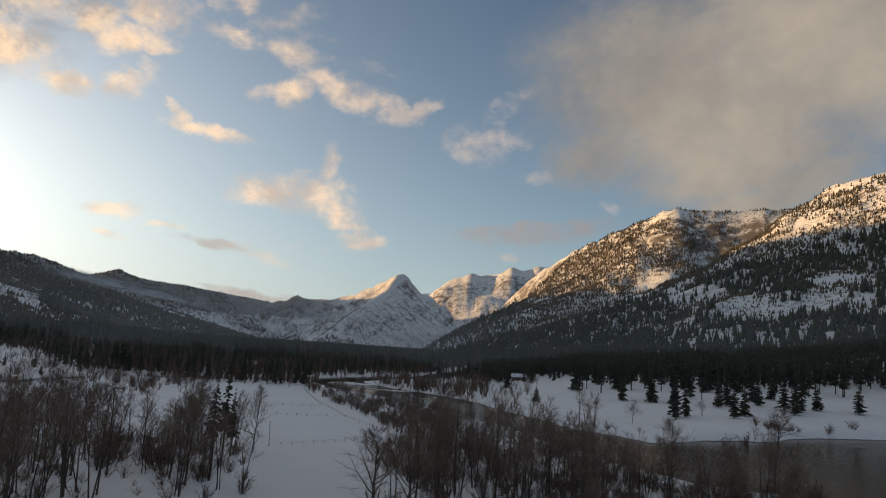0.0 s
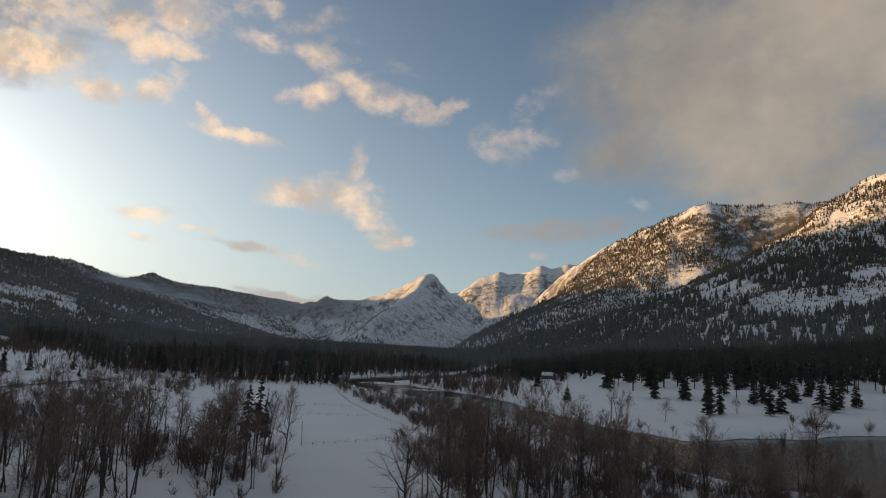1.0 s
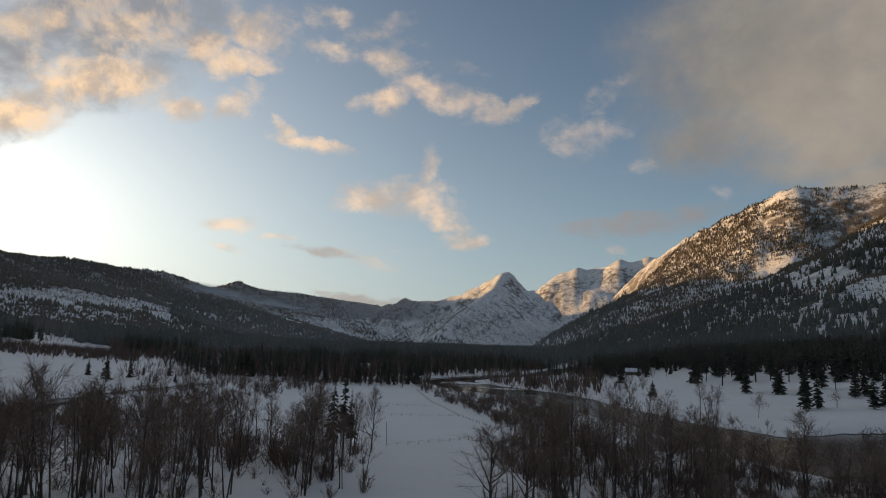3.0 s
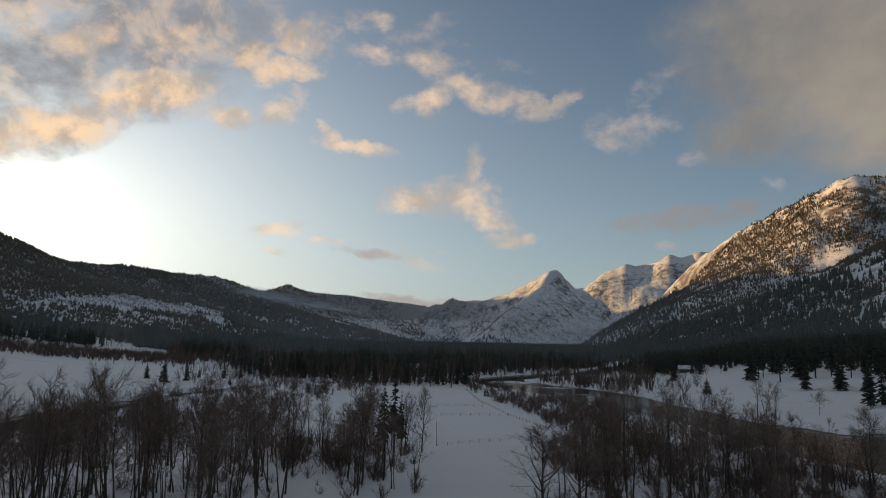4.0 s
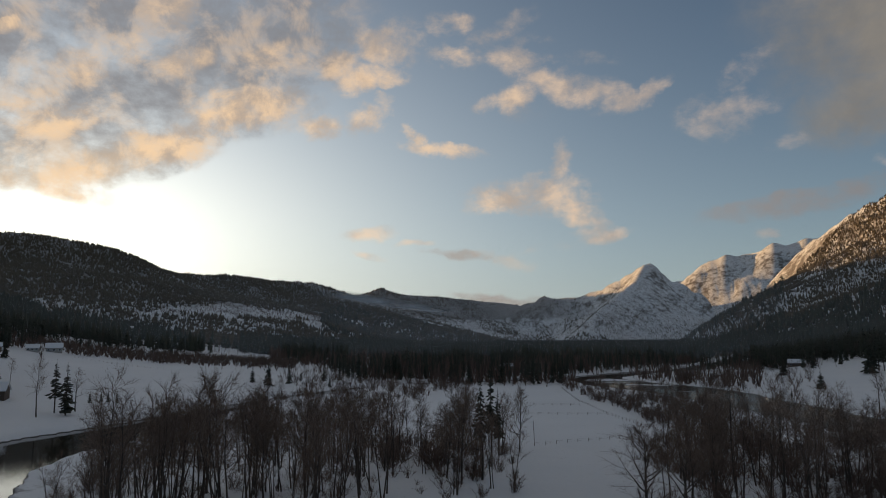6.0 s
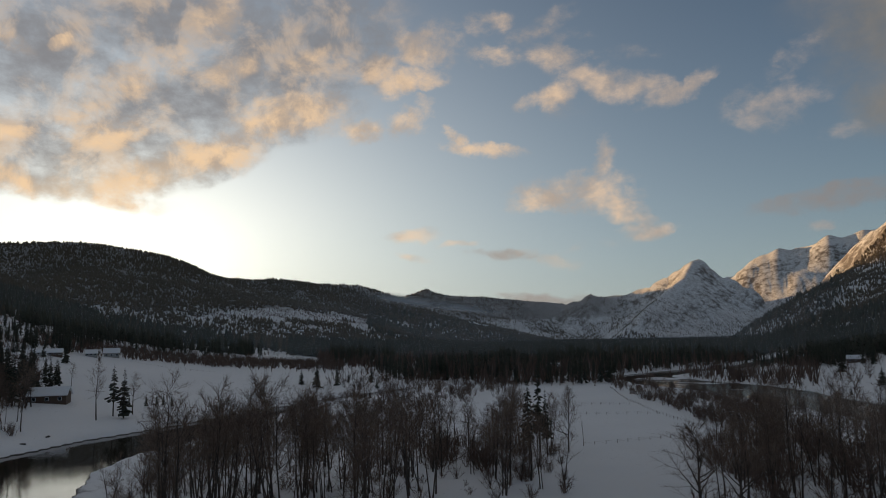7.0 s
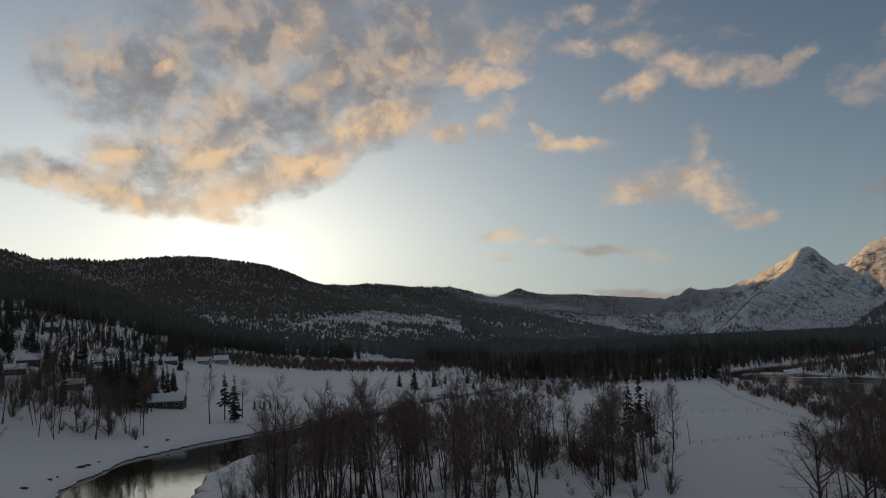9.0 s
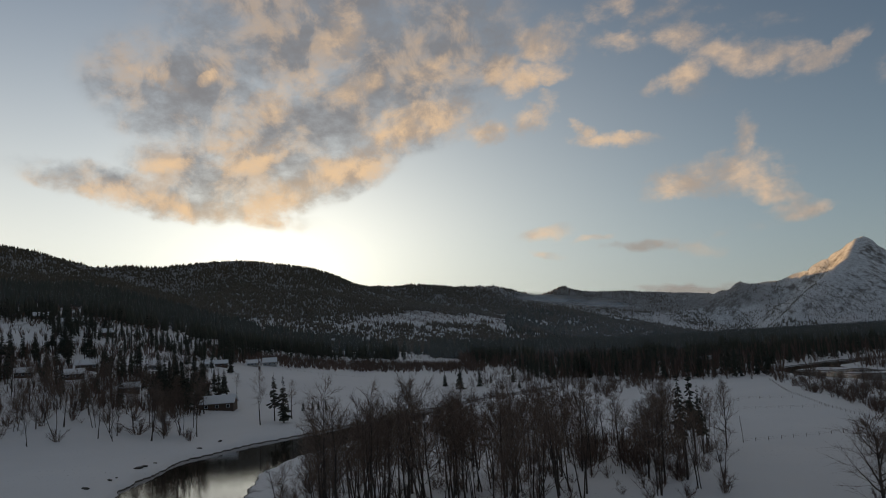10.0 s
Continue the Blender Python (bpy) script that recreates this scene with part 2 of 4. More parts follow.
# -150 to -78 lies out of view, added to block the sun from the valley
LEFT_HILL = [bearing(*r) for r in ((-150, 2380, 7), (-120, 2500, 8), (-95, 2620, 9), (-78, 2690, 9.5), (-67.6, 2690, 8.95), (-65.6, 2690, 8.6), (-63.8, 2690, 8.05), (-61.7, 2690, 7.5), (-57, 2690, 7.3),
                                   (-54.4, 2690, 7.6), (-51.5, 2690, 7.8), (-49, 2690, 7.5), (-46.5, 2690, 7.1), (-44.5, 2750, 6.3), (-42.4, 2810, 5.4),
                                   (-40, 2880, 5.15), (-36.7, 2940, 5.1), (-34.2, 3060, 4.75), (-31, 3190, 4.7), (-28.5, 3380, 3.95), (-26, 3560, 2.9), (-22, 3810, 2.2), (-18, 4000, 1.6), (-14, 4120, .8))]
BEHIND = [bearing(*r) for r in ((70, 1700, 14), (95, 2200, 12), (120, 2600, 9), (150, 3000, 7), (180, 3000, 6), (-165, 2600, 6), (-150, 1900, 7))]


def crest(x, y, line, head, slope, rough, jag=0.0, lip=260):
    """Height of a mountain that falls away from its crest line, with gullies in its flanks."""
    best, off = np.full(x.shape, -1e4), np.zeros(x.shape)
    for (ax, ay, az), (bx, by, bz) in zip(line, line[1:]):
        dx, dy = bx - ax, by - ay
        s = np.clip(((x - ax) * dx + (y - ay) * dy) / (dx * dx + dy * dy), 0, 1)
        away = np.hypot(x - ax - s * dx, y - ay - s * dy)
        z = az + s * (bz - az) - head * np.minimum(away, lip) - slope * np.maximum(away - lip, 0)
        best, off = np.maximum(best, z), np.where(z > best, away, off)
    best = best - head * 14 * (np.exp(-off / 24) - 1)
    near = best > -60
    if near.any():
        u, v, w = x[near], y[near], off[near]
        cut = np.minimum(1, w / 350) * (0.5 + 0.5 * fbm(u, v, 420, 5, slope)) + 0.3 * np.minimum(1, w / 120) * np.abs(fbm(u, v, 130, 4, slope + 1))
        best[near] += jag * fbm(u, v, 110, 5, 3.3) - rough * (cut + 0.16 * np.minimum(1, w / 60) * np.abs(fbm(u, v, 48, 3, 6.1)))
    return best


# river centre lines: x, y, half width
RIVER_EAST = ((340, 214, 134), (235, 228, 118), (150, 224, 77), (100, 224, 47), (66, 250, 25), (45, 296, 13), (24, 345, 17), (6, 395, 21), (-20, 440, 23), (-52, 478, 23), (-80, 540, 20),
              (-58, 610, 14), (-10, 690, 14), (14, 820, 13), (60, 1100, 12))
RIVER_WEST = ((-60, 10, 15), (-105, 55, 15), (-139, 92, 14), (-165, 117, 16), (-182, 145, 19), (-187, 172, 19), (-190, 202, 15), (-198, 240, 10), (-206, 285, 7),
              (-208, 340, 6), (-202, 400, 6), (-180, 450, 6), (-130, 495, 6), (-80, 540, 7))


def beyond_bank(x, y, line):
    """Distance outside the bank of a river, negative in the water."""
    best = np.full(np.shape(x), 1e4)
    for (ax, ay, aw), (bx, by, bw) in zip(line, line[1:]):
        dx, dy = bx - ax, by - ay
        s = np.clip(((x - ax) * dx + (y - ay) * dy) / (dx * dx + dy * dy), 0, 1)
        best = np.minimum(best, np.hypot(x - ax - s * dx, y - ay - s * dy) - aw - s * (bw - aw))
    return best


RISE_AT = (-180, -75, -62, -55, -50, -42, -30, -20, 0, 5, 12, 20, 27, 33, 45, 180)
RISE = (0.1, 0.16, 0.15, 0.11, 0.075, 0.042, 0.018, 0.006, 0.004, 0.01, 0.04, 0.055, 0.085, 0.13, 0.16, 0.1)
RISE_FROM = (150, 230, 240, 280, 290, 300, 330, 350, 450, 400, 330, 300, 355, 420, 420, 150)


def banks(x, y):
    wander = 2.5 * fbm(x, y, 22, 3, 2.0) + 1.2 * fbm(x, y, 6, 2, 5.0)
    out = np.minimum(beyond_bank(x, y, RIVER_EAST), beyond_bank(x, y, RIVER_WEST)) + wander
    bars = np.minimum(np.hypot((x + 26) / 26, (y - 470) / 7), np.hypot((x + 62) / 20, (y - 512) / 8))
    bars = np.minimum(bars, np.hypot((x + 10) / 9, (y - 418) / 7))
    return np.maximum(out, (1 - bars) * 8 + wander)


def height(x, y):
    x, y = np.asarray(x, float), np.asarray(y, float)
    d, az = np.hypot(x, y), np.degrees(np.arctan2(x, y))
    rise = np.interp(az, RISE_AT, RISE)
    start = np.interp(az, RISE_AT, RISE_FROM)
    z = rise * 40 * np.log1p(np.exp(np.clip((d - start) / 40, -30, 30))) * np.where(d > start + 1100, (start + 1100) / np.maximum(d, 1), 1)
    z = z + fbm(x, y, 60, 4) * np.minimum(0.55 + d / 900, 3.0) + 0.25 * fbm(x, y, 7, 3, 3.0)
    x, y = np.atleast_1d(x), np.atleast_1d(y)
    hills = np.maximum.reduce([crest(x, y, RIGHT_SPUR, 0.62, 0.42, 80, 8), crest(x, y, RIGHT_RIDGE, 1.0, 0.52, 110, 14, 190), crest(x, y, FAR_RANGE, 0.8, 0.6, 110, 22), crest(x, y, PEAK, 0.8, 0.4, 150, 20, 230),
                               crest(x, y, PEAK_SPUR, 0.7, 0.4, 80, 12), crest(x, y, LEFT_FAR, 0.4, 0.27, 60, 6), crest(x, y, LEFT_HILL, 0.36, 0.27, 55), crest(x, y, BEHIND, 0.4, 0.35, 60)])
    z = np.where(hills > z - 60, np.maximum(z, hills) + 6 * np.exp(-np.abs(hills - z) / 12), z)
    out = banks(x, y)
    level = 0.6 + np.where(z > 0.6, z - 0.6, (z - 0.6) * 0.6)
    return np.where(out > 12, level, -1.6 + (level + 1.6) * ramp(out, -0.8, 1.6) * (0.72 + 0.28 * ramp(out, 0, 12)))


# ---------------------------------------------------------------- materials
def material(name, build, rough=0.8, bump=0.0):
    m = bpy.data.materials.new(name)
    m.use_nodes = True
    s = Graph(m.node_tree)
    p = s.add("BsdfPrincipled", {"Roughness": rough})
    s.links.new(p.outputs[0], s.add("OutputMaterial").inputs[0])
    where = s.add("NewGeometry").outputs["Position"]
    colour, relief = build(s, p, where)
    s.links.new(colour, p.inputs["Base Color"])
    if relief is not None:
        b = s.add("Bump", {"Height": relief, "Strength": bump, "Distance": 0.3})
        s.links.new(b.outputs[0], p.inputs["Normal"])
    return m


def snow_ground(s, p, where):
    up = s.add("SeparateXYZ", {0: s.add("NewGeometry").outputs["Normal"]}).outputs[2]
    high = s.add("SeparateXYZ", {0: where}).outputs[2]
    patches = s.noise(where, 0.022, 8.0, 0.62)
    speck = s.noise(where, 0.35, 6.0, 0.65)
    tufts = s.noise(where, 1.1, 5.0, 0.7)
    snow = s.mix(patches, (0.66, 0.67, 0.69, 1), (0.82, 0.825, 0.84, 1))
    brush = s.mix(speck, (0.05, 0.038, 0.028, 1), (0.14, 0.115, 0.085, 1))
    rock = s.mix(speck, (0.07, 0.062, 0.055, 1), (0.22, 0.19, 0.17, 1))
    # dry stalks poke through on the flats, rock shows on steep slopes
    stalks = s.math("MULTIPLY", s.smooth(tufts, 0.60, 0.72), s.smooth(patches, 0.42, 0.62))
    low = s.mix(s.math("MULTIPLY", stalks, 0.75), snow, brush)
    mud = s.smooth(s.math("ADD", high, s.math("MULTIPLY", s.math("SUBTRACT", speck, 0.5), 0.35)), -0.22, -0.42)
    low = s.mix(mud, low, (0.035, 0.029, 0.023, 1))
    steep = s.smooth(s.math("ADD", up, s.math("MULTIPLY", s.math("SUBTRACT", s.noise(where, 0.03, 9.0, 0.7), 0.5), 1.3)), 0.84, 0.56)
    steep = s.math("MULTIPLY", steep, s.smooth(high, 30.0, 80.0))
    scrub_and_shade = s.math("MULTIPLY", s.smooth(s.noise(where, 0.11, 6.0, 0.75), 0.50, 0.60), s.math("MULTIPLY", s.smooth(high, 40.0, 90.0), s.smooth(s.noise(where, 0.012, 4.0, 0.6), 0.34, 0.6)))
    # brown laid over the upper western snow, imitating shade under dense woods
    west = s.smooth(s.add("SeparateXYZ", {0: where}).outputs[0], -450.0, -900.0)
    forest_shade = s.math("MULTIPLY", s.math("MULTIPLY", west, s.smooth(s.math("ADD", high, s.math("MULTIPLY", s.math("SUBTRACT", patches, 0.5), 90.0)), 118.0, 150.0)), s.smooth(speck, 0.66, 0.5))
    scrub_and_shade = s.math("MAXIMUM", scrub_and_shade, forest_shade)
    low = s.mix(s.math("MULTIPLY", scrub_and_shade, 0.8), low, s.mix(speck, (0.045, 0.036, 0.026, 1), (0.13, 0.10, 0.075, 1)))
    return s.mix(steep, low, rock), s.math("ADD", s.noise(where, 0.5, 5.0, 0.6), s.math("MULTIPLY", tufts, 0.3))


def bark(s, p, where):
    grain = s.noise(s.vec("MULTIPLY", where, (6, 6, 1.2)), 2.0, 5.0, 0.6)
    tone = s.add("ObjectInfo").outputs["Random"]
    return s.mix(tone, s.mix(grain, (0.036, 0.027, 0.021, 1), (0.085, 0.067, 0.053, 1)), s.mix(grain, (0.04, 0.031, 0.025, 1), (0.10, 0.08, 0.065, 1))), grain


def twig(s, p, where):
    tone = s.add("ObjectInfo").outputs["Random"]
    isle = s.add("NewGeometry").outputs["Random Per Island"]
    return s.mix(isle, s.mix(tone, (0.10, 0.068, 0.050, 1), (0.145, 0.102, 0.076, 1)), s.mix(tone, (0.20, 0.137, 0.102, 1), (0.27, 0.19, 0.147, 1))), None


def red_twig(s, p, where):
    isle = s.add("NewGeometry").outputs["Random Per Island"]
    return s.mix(isle, (0.075, 0.05, 0.039, 1), (0.19, 0.128, 0.098, 1)), None


def needle(s, p, where):
    isle = s.add("NewGeometry").outputs["Random Per Island"]
    clump = s.noise(where, 0.6, 4.0, 0.6)
    tree_tone = s.noise(where, 0.05, 3.0, 0.6)
    return s.mix(s.math("MULTIPLY", s.smooth(tree_tone, 0.5, 0.66), 0.6), s.mix(isle, s.mix(clump, (0.021, 0.026, 0.017, 1), (0.05, 0.056, 0.036, 1)), s.mix(clump, (0.028, 0.034, 0.021, 1), (0.066, 0.067, 0.043, 1))), (0.075, 0.06, 0.045, 1)), None


def far_needle(s, p, where):
    isle = s.add("NewGeometry").outputs["Random Per Island"]
    stand = s.noise(where, 0.006, 5.0, 0.6)
    frost = s.math("MULTIPLY", s.smooth(isle, 0.8, 1.0), 0.14)
    # base tones lifted partly to imitate the paling of distant air
    return s.mix(frost, s.mix(stand, (0.055, 0.049, 0.031, 1), (0.12, 0.088, 0.05, 1)), (0.4, 0.4, 0.4, 1)), None


def water_look(s, p, where):
    p.inputs["IOR"].default_value = 1.33
    east = s.smooth(s.add("SeparateXYZ", {0: where}).outputs[0], -110.0, 20.0)
    # the main channel runs faster and is ruffled, the western one lies still
    s.links.new(s.math("ADD", s.math("MULTIPLY", east, 0.16), 0.015), p.inputs["Roughness"])
    ripple = s.math("MULTIPLY", s.noise(s.vec("MULTIPLY", where, (1, 0.45, 1)), 1.1, 4.0, 0.6), s.math("ADD", s.math("MULTIPLY", east, 4.0), 0.5))
    silt = s.noise(where, 0.03, 4.0, 0.6)
    return s.mix(silt, (0.020, 0.018, 0.013, 1), (0.045, 0.036, 0.026, 1)), ripple


def timber(s, p, where):
    grain = s.noise(s.vec("MULTIPLY", where, (1, 1, 9)), 1.6, 4.0, 0.6)
    return s.mix(grain, (0.05, 0.032, 0.022, 1), (0.15, 0.10, 0.07, 1)), grain


def pale_siding(s, p, where):
    grain = s.noise(s.vec("MULTIPLY", where, (1, 1, 9)), 1.2, 4.0, 0.6)
    return s.mix(grain, (0.26, 0.25, 0.23, 1), (0.42, 0.40, 0.37, 1)), grain


def roof_snow(s, p, where):
    n = s.noise(where, 0.8, 5.0, 0.6)
    return s.mix(n, (0.68, 0.70, 0.73, 1), (0.82, 0.83, 0.85, 1)), n


def dark_glass(s, p, where):
    p.inputs["Roughness"].default_value = 0.08
    n = s.noise(where, 2.0)
    return s.mix(n, (0.015, 0.018, 0.02, 1), (0.03, 0.033, 0.035, 1)), None


def wet_stone(s, p, where):
    n = s.noise(where, 1.5, 6.0, 0.65)
    return s.mix(n, (0.015, 0.013, 0.011, 1), (0.07, 0.06, 0.05, 1)), n


SNOW = material("snow_cover", snow_ground, 0.75, 0.35)
BARK = material("grey_bark", bark, 0.9, 0.5)
TWIG = material("bare_twigs", twig, 0.9)
RED_TWIG = material("reddish_twigs", red_twig, 0.9)
NEEDLE = material("dark_needles", needle, 0.8)
FAR_NEEDLE = material("hillside_needles", far_needle, 0.85)
WATER = material("river_water", water_look, 0.02, 0.06)
TIMBER = material("brown_timber", timber, 0.8, 0.3)
SIDING = material("pale_siding", pale_siding, 0.75, 0.3)
ROOF_SNOW = material("roof_snow", roof_snow, 0.75, 0.3)
GLASS = material("window_glass", dark_glass, 0.08)
STONE = material("wet_stone", wet_stone, 0.6, 0.5)


# ---------------------------------------------------------------- mesh helpers
def solid(name, verts, faces, mat, smooth=False):
    """A mesh from numpy points and equal-sided faces."""
    verts, faces = np.asarray(verts, np.float32), np.asarray(faces, np.int32)
    me = bpy.data.meshes.new(name)
    n, k = faces.shape
    me.vertices.add(len(verts))
    me.vertices.foreach_set("co", verts.ravel())
    me.loops.add(n * k)
    me.loops.foreach_set("vertex_index", faces.ravel())
    me.polygons.add(n)
    me.polygons.foreach_set("loop_start", np.arange(0, n * k, k, dtype=np.int32))
    if smooth:
        me.polygons.foreach_set("use_smooth", np.ones(n, bool))
    me.update(calc_edges=True)
    me.materials.append(mat)
    return me


def bm_mesh(name, bm, mat):
    me = bpy.data.meshes.new(name)
    bm.to_mesh(me)
    bm.free()
    me.materials.append(mat)
    return me


def part(name, me, parent, label=""):
    ob = new(name, me)
    ob.parent = parent
    return tagged(ob, label)


class Soup:
    """Collects triangles."""

    def __init__(self):
        self.v, self.f, self.n = [], [], 0

    def put(self, verts, faces):
        self.v.append(np.asarray(verts, float))
        self.f.append(np.asarray(faces, int) + self.n)
        self.n += len(verts)

    def mesh(self, name, mat, smooth=False):
        return solid(name, np.concatenate(self.v), np.concatenate(self.f), mat, smooth)


def limb(soup, points, radii, sides):
    """A tapering bent branch through the points; it ends in a tip."""
    points = np.asarray(points, float)
    rings = []
    way = np.diff(points, axis=0)
    way = np.concatenate([way, way[-1:]])
    way /= np.linalg.norm(way, axis=1)[:, None] + 1e-9
    for p, w, r in zip(points[:-1], way, radii):
        side = np.cross(w, (0.3, 0.9, 0.1))
        side /= np.linalg.norm(side) + 1e-9
        other = np.cross(w, side)
        a = np.arange(sides) * 2 * math.pi / sides
        rings.append(p + r * (np.cos(a)[:, None] * side + np.sin(a)[:, None] * other))
    verts = np.concatenate(rings + [points[-1:]])
    faces = []
    for k in range(len(rings) - 1):
        for i in range(sides):
            j = (i + 1) % sides
            a, b, c, d = k * sides + i, k * sides + j, (k + 1) * sides + i, (k + 1) * sides + j
            faces += [(a, b, d), (a, d, c)]
    tip, last = len(verts) - 1, (len(rings) - 1) * sides
    faces += [(last + i, last + (i + 1) % sides, tip) for i in range(sides)]
    soup.put(verts, faces)


def sprig(soup, rng, start, end, half):
    """The finest twig: one sliver."""
    side = np.cross(end - start, rng.normal(0, 1, 3))
    side *= half / (np.linalg.norm(side) + 1e-9)
    soup.put([start - side, start + side, end], [(0, 1, 2)])


def bend(rng, start, way, length, steps, wobble, lift):
    """Points of a branch that wanders and turns upward."""
    pts, w = [np.array(start)], np.array(way, float)
    for _ in range(steps):
        w = w + rng.normal(0, wobble, 3) + np.array((0, 0, lift))
        w /= np.linalg.norm(w)
        pts.append(pts[-1] + w * length / steps)
    return np.array(pts)


def along(pts, s):
    k = min(int(s * (len(pts) - 1)), len(pts) - 2)
    f = s * (len(pts) - 1) - k
    w = pts[k + 1] - pts[k]
    return pts[k] * (1 - f) + pts[k + 1] * f, w / (np.linalg.norm(w) + 1e-9)


def bare_tree_meshes(seed, tall, stems, limbs, spread, low, twigs=13, boughs=6, girth=1.0):
    """Trunk mesh and crown mesh of a leafless tree `tall` metres high."""
    rng = np.random.RandomState(seed)
    wood, crown = Soup(), Soup()
    for k in range(stems):
        lean = rng.normal(0, 0.04 if stems == 1 else 0.16, 2)
        h = tall * (1 if k == 0 else rng.uniform(0.7, 0.97))
        base = np.array((0, 0, -0.5)) + (0 if k == 0 else np.append(rng.normal(0, 0.7, 2), 0))
        trunk = bend(rng, base, (*lean, 1), h * 0.96, 9, 0.045, 0.06)
        r0 = tall * rng.uniform(0.008, 0.0105) / (1 if stems == 1 else 1.4) * girth
        limb(wood, trunk, r0 * np.linspace(1.15, 0.12, 9) ** 1.0, 6)
        for i in range(limbs):
            s = low + (0.97 - low) * ((i + rng.rand()) / limbs) ** 0.9
            p, w = along(trunk, s)
            turn = rng.uniform(0, 6.283)
            out = rng.uniform(0.6, 1.1)
            lw = np.array((math.cos(turn) * out, math.sin(turn) * out, rng.uniform(0.6, 1.5)))
            length = spread * tall * (1.08 - s) * rng.uniform(0.55, 1.1) + 0.04 * tall
            arm = bend(rng, p, lw / np.linalg.norm(lw), length, 5, 0.15, 0.06)
            limb(wood, arm, max(r0 * 0.42 * girth * (1.15 - s), 0.035) * np.linspace(1, 0.25, 5), 4)
            for j in range(boughs):
                q, v = along(arm, 0.25 + 0.73 * (j + rng.rand()) / boughs)
                bw = v + rng.normal(0, 0.85, 3) + np.array((0, 0, 0.2))
                bl = length * rng.uniform(0.28, 0.6) + 0.7
                br = bend(rng, q, bw / np.linalg.norm(bw), bl, 2, 0.18, 0.12)
                limb(crown, br, np.array((0.036, 0.026)), 3)
                for _ in range(twigs):
                    u, tw = along(br, rng.uniform(0.3, 1.0))
                    tw = tw + rng.normal(0, 0.55, 3) + np.array((0, 0, 0.12))
                    e = u + tw / np.linalg.norm(tw) * rng.uniform(0.6, 1.5) * (0.7 + bl * 0.32)
                    sprig(crown, rng, u, e, 0.016)
    return wood.mesh("trunk", BARK), crown.mesh("crown", TWIG)


def bush_mesh(seed, tall, wide, stems, mat):
    rng = np.random.RandomState(seed)
    soup = Soup()
    for _ in range(stems):
        turn, lean = rng.uniform(0, 6.283), rng.uniform(0.1, 1.0)
        w = np.array((math.cos(turn) * lean * wide / tall, math.sin(turn) * lean * wide / tall, 1.0))
        start = np.array((rng.normal(0, wide * 0.13), rng.normal(0, wide * 0.13), -0.25))
        arm = bend(rng, start, w / np.linalg.norm(w), tall * rng.uniform(0.6, 1.05), 2, 0.2, 0.1)
        limb(soup, arm, 0.03 * tall / 4 * np.linspace(1, 0.5, 2) + 0.012, 3)
        for _ in range(18):
            q, v = along(arm, rng.uniform(0.2, 1.0))
            v = v + rng.normal(0, 0.5, 3)
            sprig(soup, rng, q, q + v / np.linalg.norm(v) * tall * rng.uniform(0.12, 0.34), 0.018 + 0.003 * tall)
    return soup.mesh("branches", mat)


def conifer_meshes(seed, tall, wide, bare, tiers, gap=0.0):
    """Trunk and needle crown of a conifer: whorls of drooping, ragged boughs."""
    rng = np.random.RandomState(seed)
    wood, crown = Soup(), Soup()
    limb(wood, [(0, 0, -0.5), (0.05, 0, tall * 0.4), (0, 0.05, tall * 0.75), (0, 0, tall)], tall * np.array((0.014, 0.011, 0.006)), 7)
    for k in range(tiers):
        s = min(max((k + rng.uniform(-0.2, 0.2)) / (tiers - 1), 0.0), 1.0)
        z0 = tall * (bare + (0.985 - bare) * s)
        reach = wide * (1.0 - s) ** 0.8 * rng.uniform(0.8, 1.1) * (0.75 if k == 0 else 1) + 0.12
        n = 8 if s < 0.75 else 5
        first = rng.uniform(0, 6.283)
        for i in range(n):
            if rng.rand() < gap:
                continue
            a = first + i * 6.283 / n + rng.normal(0, 0.15)
            r = reach * rng.uniform(0.5, 1.15)
            drop = r * rng.uniform(0.15, 0.5) - 0.25 * r * s
            z = z0 + rng.normal(0, tall * 0.013)
            c, sn = math.cos(a), math.sin(a)
            half = r * rng.uniform(0.22, 0.36) + 0.1
            p0 = np.array((0, 0, z + 0.12 * r))
            mid = np.array((c * r * 0.55, sn * r * 0.55, z - drop * 0.35))
            tip = np.array((c * r, sn * r, z - drop))
            side = np.array((-sn, c, 0)) * half
            thick = np.array((0, 0, 0.16 * r + 0.1))
            notch = np.array((c * r * 0.8, sn * r * 0.8, z - drop * 0.75))
            crown.put([p0, mid + side, mid - side, tip, mid - thick, notch + side * 0.75 - (0, 0, 0.15 * r), notch - side * 0.75 - (0, 0, 0.15 * r)],
                      [(0, 1, 3), (0, 3, 2), (0, 4, 1), (0, 2, 4), (1, 4, 3), (2, 3, 4), (1, 5, 3), (2, 3, 6), (1, 4, 5), (2, 6, 4)])
    return wood.mesh("trunk", BARK), crown.mesh("crown", NEEDLE)


def ground_z(x, y):
    return float(height(np.array([x]), np.array([y]))[0])


def tree_thing(name, meshes, at, turn, size, label, category, group=""):
    ob = new(name)
    for part_name, me in zip(("trunk", "crown"), meshes):
        part(part_name, me, ob)
    ob.matrix_world = Matrix.LocRotScale((at[0], at[1], ground_z(*at) - 0.05), Euler((0, 0, turn)), size)
    return tagged(ob, label, category, group)


